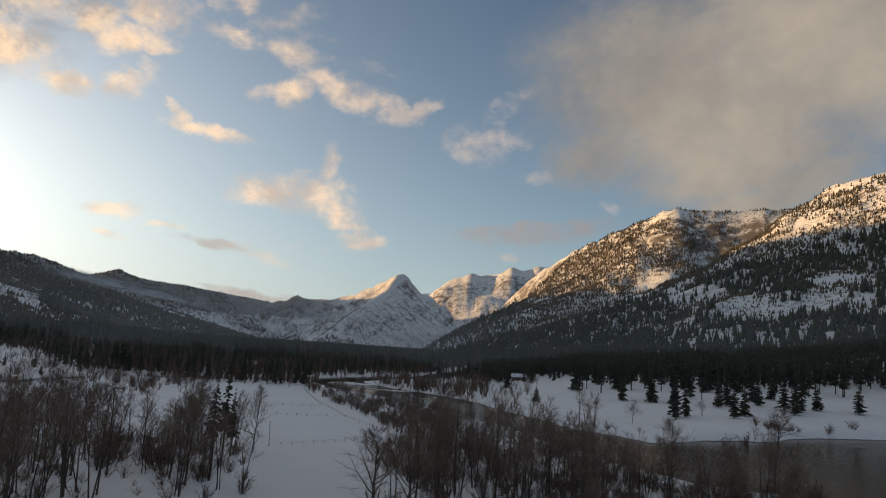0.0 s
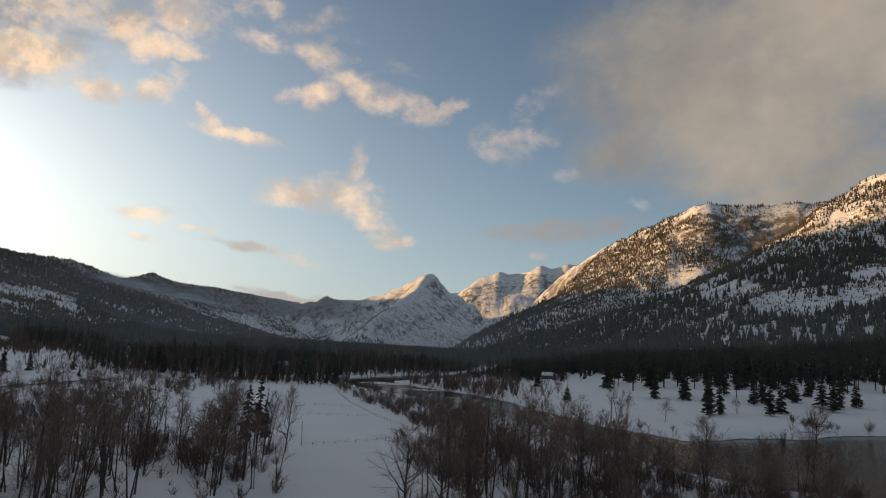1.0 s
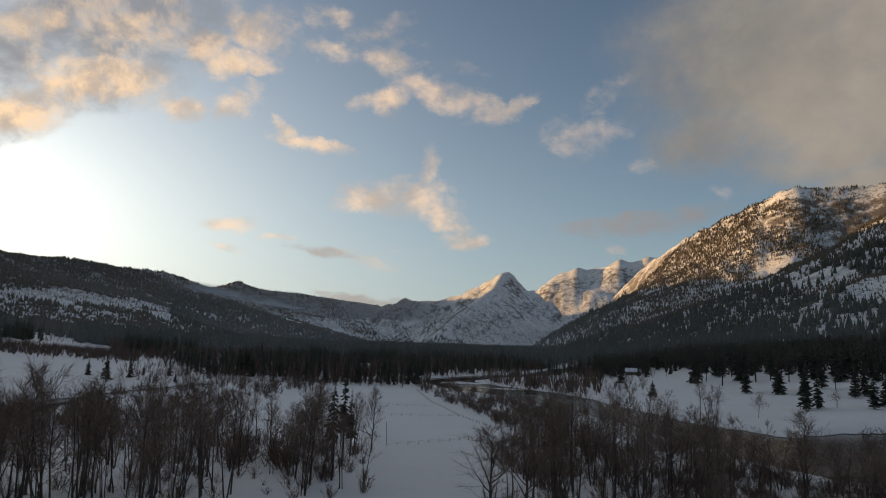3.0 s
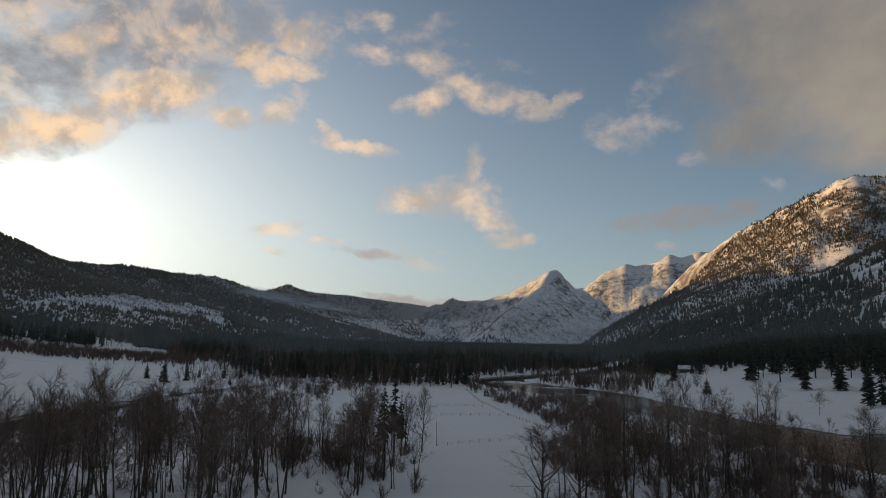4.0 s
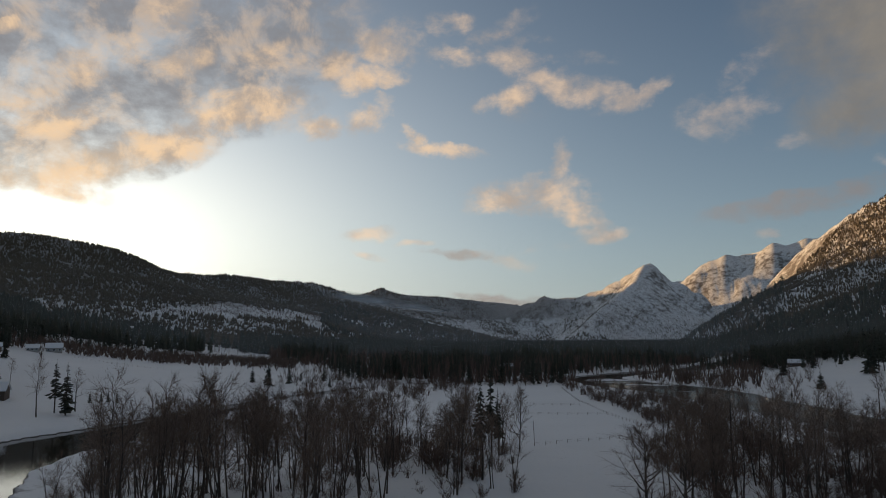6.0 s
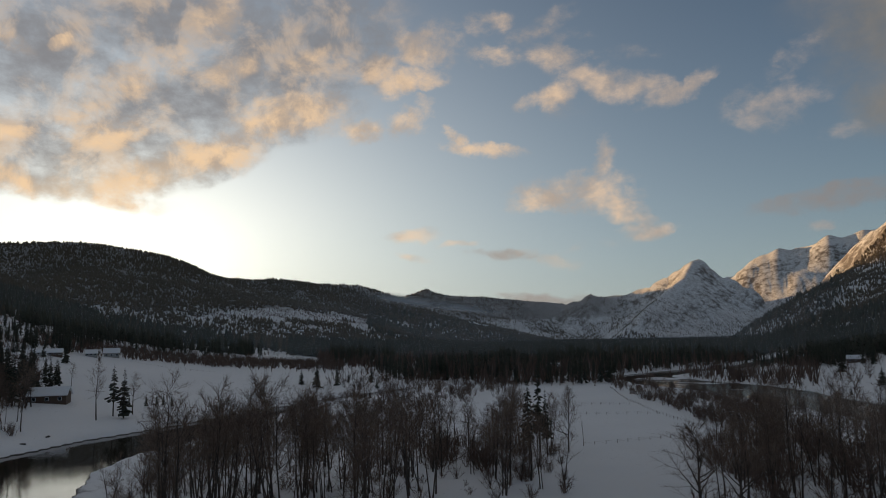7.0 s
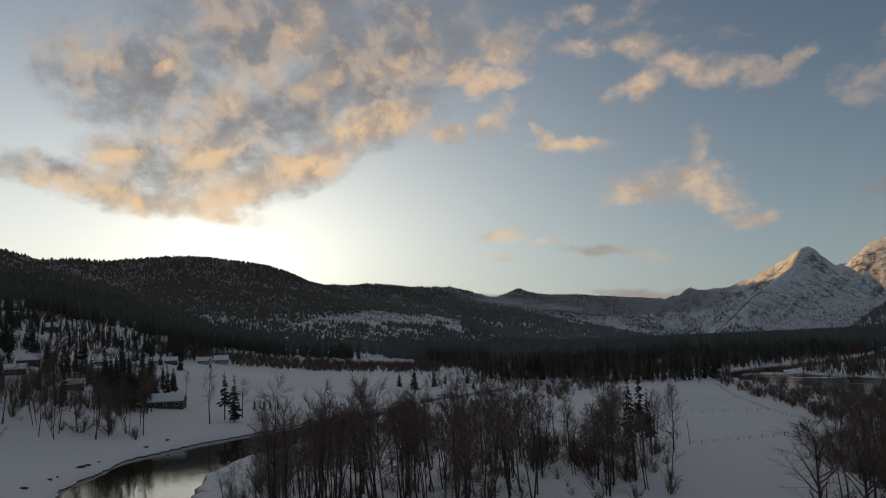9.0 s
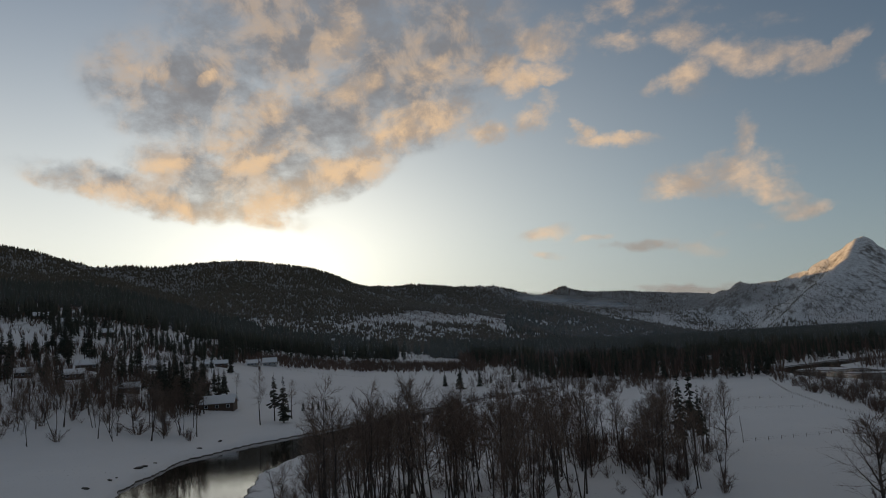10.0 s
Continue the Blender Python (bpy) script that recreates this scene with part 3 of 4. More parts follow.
# ---------------------------------------------------------------- ground and water
azimuths = np.radians(np.concatenate([np.arange(-72, 42, 0.27), np.arange(42, 288, 2.5)]))
reach = np.concatenate([np.geomspace(0.05, 60, 20), np.geomspace(60, 620, 156)[1:], np.geomspace(620, 4850, 115)[1:]])
gx, gy = np.outer(reach, np.sin(azimuths)), np.outer(reach, np.cos(azimuths))
gz = height(gx, gy)
rows_n, cols_n = gx.shape
i, j = np.meshgrid(np.arange(rows_n - 1), np.arange(cols_n), indexing="ij")
k = (j + 1) % cols_n
quads = np.stack([i * cols_n + j, i * cols_n + k, (i + 1) * cols_n + k, (i + 1) * cols_n + j], -1).reshape(-1, 4)[:, ::-1]
ground = new("ground", solid("ground", np.stack([gx, gy, gz], -1).reshape(-1, 3), quads, SNOW, True))
tagged(ground, "snow-covered valley floor rising into rocky, forested mountains", "ground", kind="structure")


flood = np.array([(-330, -20), (420, -20), (420, 1150), (-330, 1150)], float)
water = new("water", solid("water", [(*p, -0.55) for p in flood], [(0, 1, 2, 3)], WATER))
tagged(water, "calm dark river reflecting the clouds between snowy banks", "river", kind="structure")


def ground_at(x, y):
    """Height of the ground sheet itself under many points."""
    d, a = np.hypot(x, y), np.arctan2(x, y)
    a = np.where(a < azimuths[0], a + 2 * math.pi, a)
    i = np.clip(np.searchsorted(reach, d) - 1, 0, rows_n - 2)
    j = np.clip(np.searchsorted(azimuths, a) - 1, 0, cols_n - 2)
    u = np.clip((d - reach[i]) / (reach[i + 1] - reach[i]), 0, 1)
    v = np.clip((a - azimuths[j]) / (azimuths[j + 1] - azimuths[j]), 0, 1)
    return (gz[i, j] * (1 - u) + gz[i + 1, j] * u) * (1 - v) + (gz[i, j + 1] * (1 - u) + gz[i + 1, j + 1] * u) * v


HOMES = ((-281, 212), (-292, 224), (-463, 401), (-457, 382), (-387, 205), (-363, 186), (-408, 260), (-442, 336), (-434, 318), (-330, 196), (-384, 171), (37, 749), (75, 659), (-170, 636))


def open_ground(x, y):
    """False where a house stands or its yard opens towards the river."""
    x, y = np.asarray(x, float), np.asarray(y, float)
    free = np.ones(x.shape, bool)
    for hx, hy in HOMES:
        r = math.hypot(hx, hy)
        ux, uy = -hx / r, -hy / r
        front = (x - hx) * ux + (y - hy) * uy
        aside = np.abs((x - hx) * uy - (y - hy) * ux)
        free &= ~((front > -8) & (front < 30) & (aside < 6.5))
    return free


# ---------------------------------------------------------------- forests (stuff)
def star_tree(levels, points, rng):
    """A low conifer shape: ragged star cones on a stem."""
    v, f, n = [], [], 0
    for k in range(levels):
        top = 1.0 - 0.62 * k / levels
        low = max(0.86 - 0.80 * (k + 1) / levels, 0.2) if levels > 1 else 0.06
        r = 0.20 * (k + 1) / levels + 0.02
        a = np.arange(points) * 2 * math.pi / points + rng.rand() * 3
        rr = r * np.where((np.arange(points) % 2 == 1) & (points > 5), 0.5, 1.05) * rng.uniform(0.8, 1.2, points)
        ring = np.stack([rr * np.cos(a), rr * np.sin(a), low + rng.uniform(-0.06, 0.06, points)], 1)
        v += [ring, [(rng.uniform(-0.02, 0.02), rng.uniform(-0.02, 0.02), top)]]
        f += [(n + i, n + (i + 1) % points, n + points) for i in range(points)]
        n += points + 1
    if levels < 3:
        return np.concatenate([np.asarray(q, float) for q in v]), np.array(f)
    v.append([(0.016, 0, -0.03), (-0.012, 0.014, -0.03), (-0.012, -0.014, -0.03), (0, 0, 0.5)])
    f += [(n, n + 1, n + 3), (n + 1, n + 2, n + 3), (n + 2, n, n + 3)]
    return np.concatenate([np.asarray(q, float) for q in v]), np.array(f)


def forest(name, xs, ys, tall, models, wide, mat, label, rng):
    """Many trees as one object."""
    keep = open_ground(xs, ys)
    xs, ys, tall = xs[keep], ys[keep], tall[keep]
    zs = ground_at(xs, ys)
    pick = rng.randint(0, len(models), len(xs))
    vs, fs, n = [], [], 0
    for m, (v, f) in enumerate(models):
        k = np.where(pick == m)[0]
        if not len(k):
            continue
        a = rng.uniform(0, 6.283, len(k))
        w = tall[k] * wide * rng.uniform(0.75, 1.25, len(k))
        px = v[None, :, 0] * np.cos(a)[:, None] - v[None, :, 1] * np.sin(a)[:, None]
        py = v[None, :, 0] * np.sin(a)[:, None] + v[None, :, 1] * np.cos(a)[:, None]
        pts = np.stack([xs[k, None] + px * w[:, None], ys[k, None] + py * w[:, None], zs[k, None] - 0.3 + v[None, :, 2] * tall[k, None]], -1)
        vs.append(pts.reshape(-1, 3))
        fs.append((f[None] + (np.arange(len(k)) * len(v))[:, None, None] + n).reshape(-1, 3))
        n += len(k) * len(v)
    ob = new(name, solid(name, np.concatenate(vs), np.concatenate(fs), mat))
    return tagged(ob, label, "forest", kind="stuff")


def polar_scatter(rng, n, az0, az1, d0, d1):
    a = np.radians(rng.uniform(az0, az1, n))
    d = np.sqrt(rng.uniform(d0 * d0, d1 * d1, n))
    return d * np.sin(a), d * np.cos(a)


def ragged_tree(rng, boughs, pine):
    """A conifer one metre high: a thin core with drooping boughs of uneven reach, and a bare trunk below."""
    bare = 0.26 if pine else 0.07
    v, f = [(0.014, 0, -0.03), (-0.01, 0.012, -0.03), (-0.01, -0.012, -0.03), (0, 0, 0.6)], [(0, 1, 3), (1, 2, 3), (2, 0, 3)]
    n = len(v)
    v += [(0.06 * math.cos(a), 0.06 * math.sin(a), bare + 0.05) for a in (0, 1.57, 3.14, 4.71)] + [(0, 0, 1.0)]
    f += [(n + i, n + (i + 1) % 4, n + 4) for i in range(4)]
    for k in range(boughs):
        s = (k + rng.uniform(0, 0.9)) / boughs
        z = bare + (0.97 - bare) * s
        full = 0.17 * math.sqrt(max(1 - ((s - 0.35) / 0.68) ** 2, 0.02)) if pine else 0.2 * (1 - s) ** 0.85 + 0.018
        r, a = full * rng.uniform(0.6, 1.2), k * 2.4 + rng.normal(0, 0.4)
        c, sn, half = math.cos(a), math.sin(a), full * rng.uniform(0.4, 0.75)
        n = len(v)
        drop = r * rng.uniform(0.1, 0.6)
        v += [(0, 0, z + 0.045), (c * r * 0.7 - sn * half, sn * r * 0.7 + c * half, z - drop * 0.8), (c * r, sn * r, z - drop * 0.6), (c * r * 0.7 + sn * half, sn * r * 0.7 - c * half, z - drop)]
        f += [(n, n + 1, n + 2), (n, n + 2, n + 3)]
    return np.array(v, float), np.array(f)


rng = np.random.RandomState(11)
FAR_TREES = [star_tree(1, 5, rng) for _ in range(6)]
MID_TREES = [ragged_tree(rng, 24, k % 2 == 0) for k in range(8)]
STEEP_TREES = [ragged_tree(rng, 11, k % 3 == 0) for k in range(6)]


def hillside(name, n, az0, az1, d0, d1, bias, tall, label, wide=0.95):
    xs, ys = polar_scatter(rng, n, az0, az1, d0, d1)
    zs = height(xs, ys)
    stand = fbm(xs, ys, 260, 5, 1.0) + 0.6 * fbm(xs, ys, 70, 3, 4.0) + bias(xs, ys, zs)
    keep = (stand > rng.uniform(-0.35, 0.35, n)) & (banks(xs, ys) > 3)
    xs, ys = xs[keep], ys[keep]
    d = np.hypot(xs, ys)
    size = tall * np.clip(d / 1900, 0.5, 1) * rng.uniform(0.5, 1.15, len(xs)) * (1 + 0.3 * fbm(xs, ys, 90, 2, 16.0))
    near = d < 1020
    if near.any():
        forest(name, xs[near], ys[near], size[near], STEEP_TREES, wide * 0.85, FAR_NEEDLE, label, rng)
    return forest(name, xs[~near], ys[~near], size[~near], FAR_TREES, wide, FAR_NEEDLE, label, rng)


def snow_bench(x, y, z):
    """1 on the open snowy benches that cross the western hill, 0 in the woods."""
    d, a = np.hypot(x, y), np.degrees(np.arctan2(x, y))
    up = np.degrees(np.arctan2(z - EYE_HEIGHT, d)) + 0.5 * fbm(x, y, 160, 4, 23.0)
    mid = np.interp(a, (-70, -66, -62, -57, -49, -44, -40, -35, -31, -26), (4.9, 4.7, 4.0, 3.1, 2.5, 2.2, 2.6, 2.3, 1.8, 1.2))
    wide = np.interp(a, (-70, -64, -58, -52, -46, -38, -31, -26, -22), (1.3, 1.3, 0.95, 0.6, 0.45, 0.5, 0.4, 0.3, 0.1))
    return np.exp(-((up - mid) / wide) ** 2) * (d > 500)


def west_stand(x, y, z):
    a = np.degrees(np.arctan2(x, y))
    edge = np.degrees(np.arctan2(z - EYE_HEIGHT, np.hypot(x, y))) - np.interp(a, (-34, -27, -22, -18, -14, -10, -7), (30, 6, 3.2, 2.3, 1.5, 0.7, 0.1))
    return 0.9 - 2.2 * ramp(edge, -0.5, 0.6) - 1.45 * snow_bench(x, y, z) + 0.9 * fbm(x, y, 60, 3, 41.0) - 0.5 * ramp(-z, -95, -60) * ramp(fbm(x, y, 110, 3, 44.0), -0.1, 0.5)


hillside("west_hill_forest", 80000, -71, -7, 900, 3100, west_stand, 11.5, "dense dark conifer forest on the western hill", 1.45)
hillside("far_west_forest", 24000, -45, -9, 2700, 4400, lambda x, y, z: 0.6 - 0.75 * ramp(x, -1700, -900), 11, "dark conifer forest on the distant western ridge", 1.5)


def east_stand(x, y, z):
    """Trees in slanting bands: thick at the foot, thinning to snow on the crests."""
    band = fbm(x * 0.8 + y * 0.6, (y * 0.8 - x * 0.6) * 0.25, 60, 3, 9.0)
    return 0.36 - 0.34 * ramp(z, 400, 500) + 0.2 * ramp(np.hypot(x, y), 1650, 1900) * ramp(-z, -380, -300) - 0.22 * np.exp(-((z - 190) / 60) ** 2) * ramp(-np.hypot(x, y), -1900, -1650) + 0.7 * ramp(-z, -160, -70) + 0.95 * band - 0.45 * ramp(z, 350, 430) * ramp(-np.hypot(x, y), -2050, -1850)


hillside("east_mountain_forest", 84000, 0, 38, 750, 2800, east_stand, 10.5, "conifers scattered up the snowy eastern mountain", 0.98)
hillside("peak_forest", 30000, -17, 4, 2300, 4100, lambda x, y, z: 0.22 - z / 400, 7, "thin conifers on the lower slopes of the peak")


def thicket_model(seed):
    """A far bare sapling: a fan of slivers."""
    r, soup = np.random.RandomState(seed), Soup()
    for _ in range(7):
        a, lean = r.uniform(0, 6.283), r.uniform(0.05, 0.4)
        tip = np.array((math.cos(a) * lean, math.sin(a) * lean, r.uniform(0.6, 1.0)))
        sprig(soup, r, tip * r.uniform(0, 0.35), tip, 0.03)
    return np.concatenate(soup.v), np.concatenate(soup.f)


xs, ys = polar_scatter(rng, 60000, -71, -24, 560, 2500)
zs = height(xs, ys)
keep = (0.16 + 0.95 * snow_bench(xs, ys, zs) > rng.uniform(0, 1.5, len(xs)) - 0.35 * fbm(xs, ys, 90, 4, 14.0)) & (zs < 190)
forest("hillside_thicket", xs[keep], ys[keep], rng.uniform(4, 9.5, keep.sum()), [thicket_model(s) for s in range(5)], 1.0, RED_TWIG, "bare brown thicket on the snowy bench of the hill", rng)

# the wooded valley floor
xs, ys = polar_scatter(rng, 26000, -72, 40, 400, 1500)
fx, fy = polar_scatter(rng, 12000, -30, 6, 1500, 2900)
xs, ys = np.concatenate([xs, fx]), np.concatenate([ys, fy])
d, az_at = np.hypot(xs, ys), np.degrees(np.arctan2(xs, ys))
first = np.interp(az_at, (-72, -60, -53, -50, -42, -33, -30.5, -27, -25, -21, -12, -4, 2, 6, 9, 12, 18, 27, 33, 40), (370, 395, 560, 660, 690, 690, 650, 400, 385, 390, 480, 620, 660, 650, 690, 610, 570, 550, 600, 620))
grow = fbm(xs, ys, 90, 4, 6.0)
keep = (d > first + 55 * fbm(xs, ys, 40, 3, 8.0)) & (banks(xs, ys) > 9) & (grow > np.where((az_at < -33) & (d > 560), np.where(az_at < -50, -0.25, 0.12), np.where(d < 950, np.where(az_at > -5, -0.28, -0.06), -0.2))) & (rng.rand(len(xs)) < np.where(d < 900, 1.0, 0.6))
xs, ys = xs[keep], ys[keep]
d = np.hypot(xs, ys)
near = d < 800
forest("valley_forest", xs[near], ys[near], rng.uniform(6, 19, near.sum()) * (1 + 0.35 * fbm(xs[near], ys[near], 70, 2, 18.0)), MID_TREES, 0.8, NEEDLE, "dark conifer forest across the snowy valley floor", rng)
forest("valley_forest", xs[~near], ys[~near], rng.uniform(13, 22, (~near).sum()), FAR_TREES, 0.9, NEEDLE, "distant dark conifer forest filling the valley", rng)

xs, ys = polar_scatter(rng, 3900, 3.5, 36, 530, 900)
keep = (banks(xs, ys) > 9) & (fbm(xs, ys, 90, 4, 6.0) > -0.5) & (np.hypot(xs, ys) > np.interp(np.degrees(np.arctan2(xs, ys)), (3, 6, 9, 12, 18, 27, 33, 40), (660, 660, 700, 620, 580, 560, 610, 630)))
forest("eastern_forest", xs[keep], ys[keep], rng.uniform(11, 21, keep.sum()), STEEP_TREES, 0.72, NEEDLE, "thick dark conifer forest at the foot of the mountain", rng)


# ---------------------------------------------------------------- bare trees
TALL = [bare_tree_meshes(20 + s, 22.0, 1 + s % 2, 17 - 6 * (s % 2), 0.33, 0.36, 10, 5, 1.2) for s in range(6)]
WIDE = [bare_tree_meshes(40 + s, 16.0, 2 + s % 2, 12, 0.5, 0.24, 9, 6) for s in range(4)]
BROAD = [bare_tree_meshes(90 + s, 20.0, 1, 19, 0.46, 0.2, 15, 8, 1.5) for s in range(3)]
SMALL = [bare_tree_meshes(50 + s, 22.0, 1 + s % 2, 12 - 3 * (s % 2), 0.34, 0.3, 6, 4, 1.1) for s in range(4)]
rnd = random.Random(5)
BARE_GREY = "bare grey-brown cottonwood tree standing in snow"


def bare_tree(x, y, tall, wide=False, group="bare trees along the river"):
    kind, full = (WIDE, 16.0) if wide else (TALL if math.hypot(x, y) < 215 or group.endswith("far bank") else SMALL, 22.0)
    s = tall / full
    w = s ** 0.7
    name = "spreading_tree" if wide else "cottonwood_tree"
    label = "wide leafless many-stemmed tree standing in snow" if wide else BARE_GREY
    return tree_thing(name, rnd.choice(kind), (x, y), rnd.uniform(0, 6.28), (w * rnd.uniform(0.9, 1.1), w * rnd.uniform(0.9, 1.1), s), label, "tree", group)


for x, y, tall, wide in ((-48, 141, 20.5, 0.75), (-9, 119, 16.2, 1.2), (-3.5, 126, 15.5, 1.0), (1.5, 141, 16, 0.8), (58, 173, 17, 0.9), (85, 178, 21, 1.15), (52, 157, 13.5, 1.0), (70, 166, 12, 0.9), (-47, 187, 17, 0.65)):
    broad = tree_thing("broad_tree", rnd.choice(BROAD), (x, y), rnd.uniform(0, 6.28), (wide, wide, tall / 20), "large leafless tree with thick dark limbs in snow", "tree", "bare trees along the river")
for x, y, tall, wide in ((-45, 146, 18, 0), (-52, 189, 16, 0), (-53, 146, 18, 0), (-59, 149, 14, 1), (1, 143, 19.5, 0),
                         (5, 149, 23, 0), (9, 156, 20, 0), (15, 170, 19.5, 0), (18, 157, 19, 1), (23, 165, 20, 0), (25, 152, 19, 0), (49, 164, 15, 0), (65, 161, 15, 1)):
    bare_tree(x, y, tall, bool(wide))
for x, y, tall in ((63, 312, 17.5), (66, 313, 17), (70, 313, 15), (-232, 195, 22.5), (-235, 215, 17), (-320, 253, 12.5)):
    bare_tree(x, y, tall, group="bare trees on the far bank")
for x, y, tall in ((88, 319, 11.5), (133, 356, 8.4)):
    bare_tree(x, y, tall, True, "bare trees on the far bank")


def scatter_polar(n, az0, az1, d0, d1, apart, ok=None, dry=2.5):
    """Random places between two bearings and two distances, kept apart and off the water."""
    made = []
    for _ in range(n * 30):
        if len(made) == n:
            break
        a, d = radians(rnd.uniform(az0, az1)), rnd.uniform(d0, d1)
        x, y = d * math.sin(a), d * math.cos(a)
        if any((x - p) ** 2 + (y - q) ** 2 < apart * apart for p, q in made) or (ok and not ok(x, y)) or not open_ground(x, y):
            continue
        if float(banks(np.array([x]), np.array([y]))[0]) > dry:
            made.append((x, y))
    return made


for x, y in scatter_polar(28, -46, -35, 116, 150, 2.8):
    bare_tree(x, y, rnd.uniform(17, 25.5), rnd.random() < 0.15, "cottonwood grove")
for x, y in scatter_polar(36, -47, -25.5, 118, 178, 3.8):
    bare_tree(x, y, rnd.uniform(11, 22), rnd.random() < 0.3, "cottonwood grove")
for x, y in scatter_polar(30, -34, -24, 122, 192, 2.8):
    bare_tree(x, y, rnd.uniform(14, 22), group="cottonwood grove")
for x, y in scatter_polar(11, -20.3, -14.5, 138, 192, 3):
    bare_tree(x, y, rnd.uniform(10, 19), rnd.random() < 0.3, group="trees beside the snowy field")
for x, y in scatter_polar(14, -49, -44.5, 118, 155, 2.2):
    bare_tree(x, y, rnd.uniform(6, 11), group="cottonwood grove")
for x, y in scatter_polar(40, -38, -14, 225, 420, 6, lambda x, y: -210 < x < -86 - (y - 200) * 0.24):
    bare_tree(x, y, rnd.uniform(8, 14), group="bare trees along the western channel")
for x, y in scatter_polar(20, -45, -20, 176, 220, 4):
    bare_tree(x, y, rnd.uniform(11, 18), group="cottonwood grove")
for x, y in scatter_polar(64, -3, 13, 126, 210, 2.8):
    bare_tree(x, y, rnd.uniform(13, 20), group="bare trees beside the field")
for x, y in scatter_polar(22, 12, 27, 146, 195, 4):
    bare_tree(x, y, rnd.uniform(9, 14), rnd.random() < 0.5, group="bare trees along the river")
for x, y in scatter_polar(16, -14, -1, 240, 400, 9, lambda x, y: x > -16 - (y - 243) * 0.36 + 4):
    bare_tree(x, y, rnd.uniform(9, 15), group="bare trees beside the field")
for x, y in scatter_polar(85, -71, -53.5, 268, 420, 5):
    bare_tree(x, y, rnd.uniform(13, 22), rnd.random() < 0.25, group="bare trees along the far field")


# ---------------------------------------------------------------- conifers
FIR = [conifer_meshes(60 + s, 18.0, 3.2, 0.08, 26, 0.3) for s in range(4)]
PINE = [conifer_meshes(70 + s, 20.0, 3.1, 0.30, 24, 0.42) for s in range(4)]


def conifer(x, y, tall, pine=False, group="", fat=1.0):
    kind, full = (PINE, 20.0) if pine else (FIR, 18.0)
    s = tall / full
    w = s * fat * rnd.uniform(0.9, 1.15)
    label = "dark green pine with a bare lower trunk in snow" if pine else "dark green fir tree standing in snow"
    return tree_thing("pine_tree" if pine else "fir_tree", rnd.choice(kind), (x, y), rnd.uniform(0, 6.28), (w, w, s), label, "tree", group)


for x, y, tall, pine in ((-53, 181, 21.5, 1), (-51, 165, 21, 1), (-50, 177, 17, 1), (116, 345, 21.5, 0), (123, 351, 18.5, 0), (149, 355, 17, 0), (159, 366, 18, 0), (202, 393, 18, 0), (215, 401, 16.5, 0),
                         (40, 378, 4.6, 0), (54, 552, 17, 0), (113, 433, 18.5, 1), (127, 420, 16, 0), (161, 431, 15, 1), (172, 433, 17, 1), (208, 437, 16.5, 1), (263, 459, 21, 1), (288, 482, 22, 1)):
    conifer(x, y, tall, bool(pine), "conifers by the river", 0.75 if y < 200 else 1.3)
conifer(59, 421, 10.2, False, "conifers by the river", 2.0)
for x, y, tall in ((-237, 207, 21), (-229, 205, 20), (-250, 236, 5.8), (-251, 243, 5.3), (-248, 244, 5.9), (-242, 243, 5.8), (-256, 232, 5), (-305, 221, 19), (-317, 239, 15.5), (-318, 243, 14.7), (-319, 202, 16.5), (-322, 218, 14)):
    conifer(x, y, tall, tall > 20, "conifers by the cabin")
for x, y, tall in ((-263, 372, 10.7), (-246, 364, 15.5), (-246, 387, 13.3), (-251, 409, 7.5), (-238, 417, 11.3), (-216, 385, 7), (-234, 431, 10.7), (-255, 378, 8)):
    conifer(x, y, tall, False, "conifers in the snowy field", 1.2)
for x, y in scatter_polar(52, 11, 34, 510, 590, 7):
    conifer(x, y, rnd.uniform(17, 25), rnd.random() < 0.6, "conifers along the eastern forest edge", 1.25)
for x, y in scatter_polar(18, 13, 31, 415, 520, 12):
    conifer(x, y, rnd.uniform(14, 22), rnd.random() < 0.3, "conifers by the river", 1.4)
for x, y in scatter_polar(24, 3, 12, 600, 710, 8):
    conifer(x, y, rnd.uniform(12, 19), rnd.random() < 0.5, "conifers along the eastern forest edge")
for x, y in scatter_polar(34, -25, -8, 455, 540, 7):
    conifer(x, y, rnd.uniform(11, 19), rnd.random() < 0.4, "conifers on the valley floor")
for x, y in scatter_polar(22, -70, -53.5, 335, 440, 8):
    conifer(x, y, rnd.uniform(11, 19), rnd.random() < 0.3, "conifers among the houses")
for x, y in scatter_polar(26, -57.4, -54.2, 338, 385, 3.4):
    conifer(x, y, rnd.uniform(14, 22), rnd.random() < 0.3, "conifers by the cabin")
for x, y in scatter_polar(38, -71, -62, 400, 520, 5):
    conifer(x, y, rnd.uniform(13, 21), rnd.random() < 0.3, "conifers among the houses")
for x, y in scatter_polar(40, -62, -52, 400, 540, 5):
    conifer(x, y, rnd.uniform(9, 17), rnd.random() < 0.3, "conifers among the houses")


# ---------------------------------------------------------------- bushes
BUSH = [bush_mesh(80 + s, 4.0, 2.9, 21, RED_TWIG) for s in range(4)]


def bush(x, y, tall, group="brush along the river"):
    ob = new("bush", rnd.choice(BUSH))
    s = tall / 4.0
    ob.matrix_world = Matrix.LocRotScale((x, y, ground_z(x, y) - 0.05), Euler((0, 0, rnd.uniform(0, 6.28))), (s * rnd.uniform(0.9, 1.5), s * rnd.uniform(0.9, 1.5), s))
    return tagged(ob, "leafless reddish-brown bush growing out of snow", "bush", group)


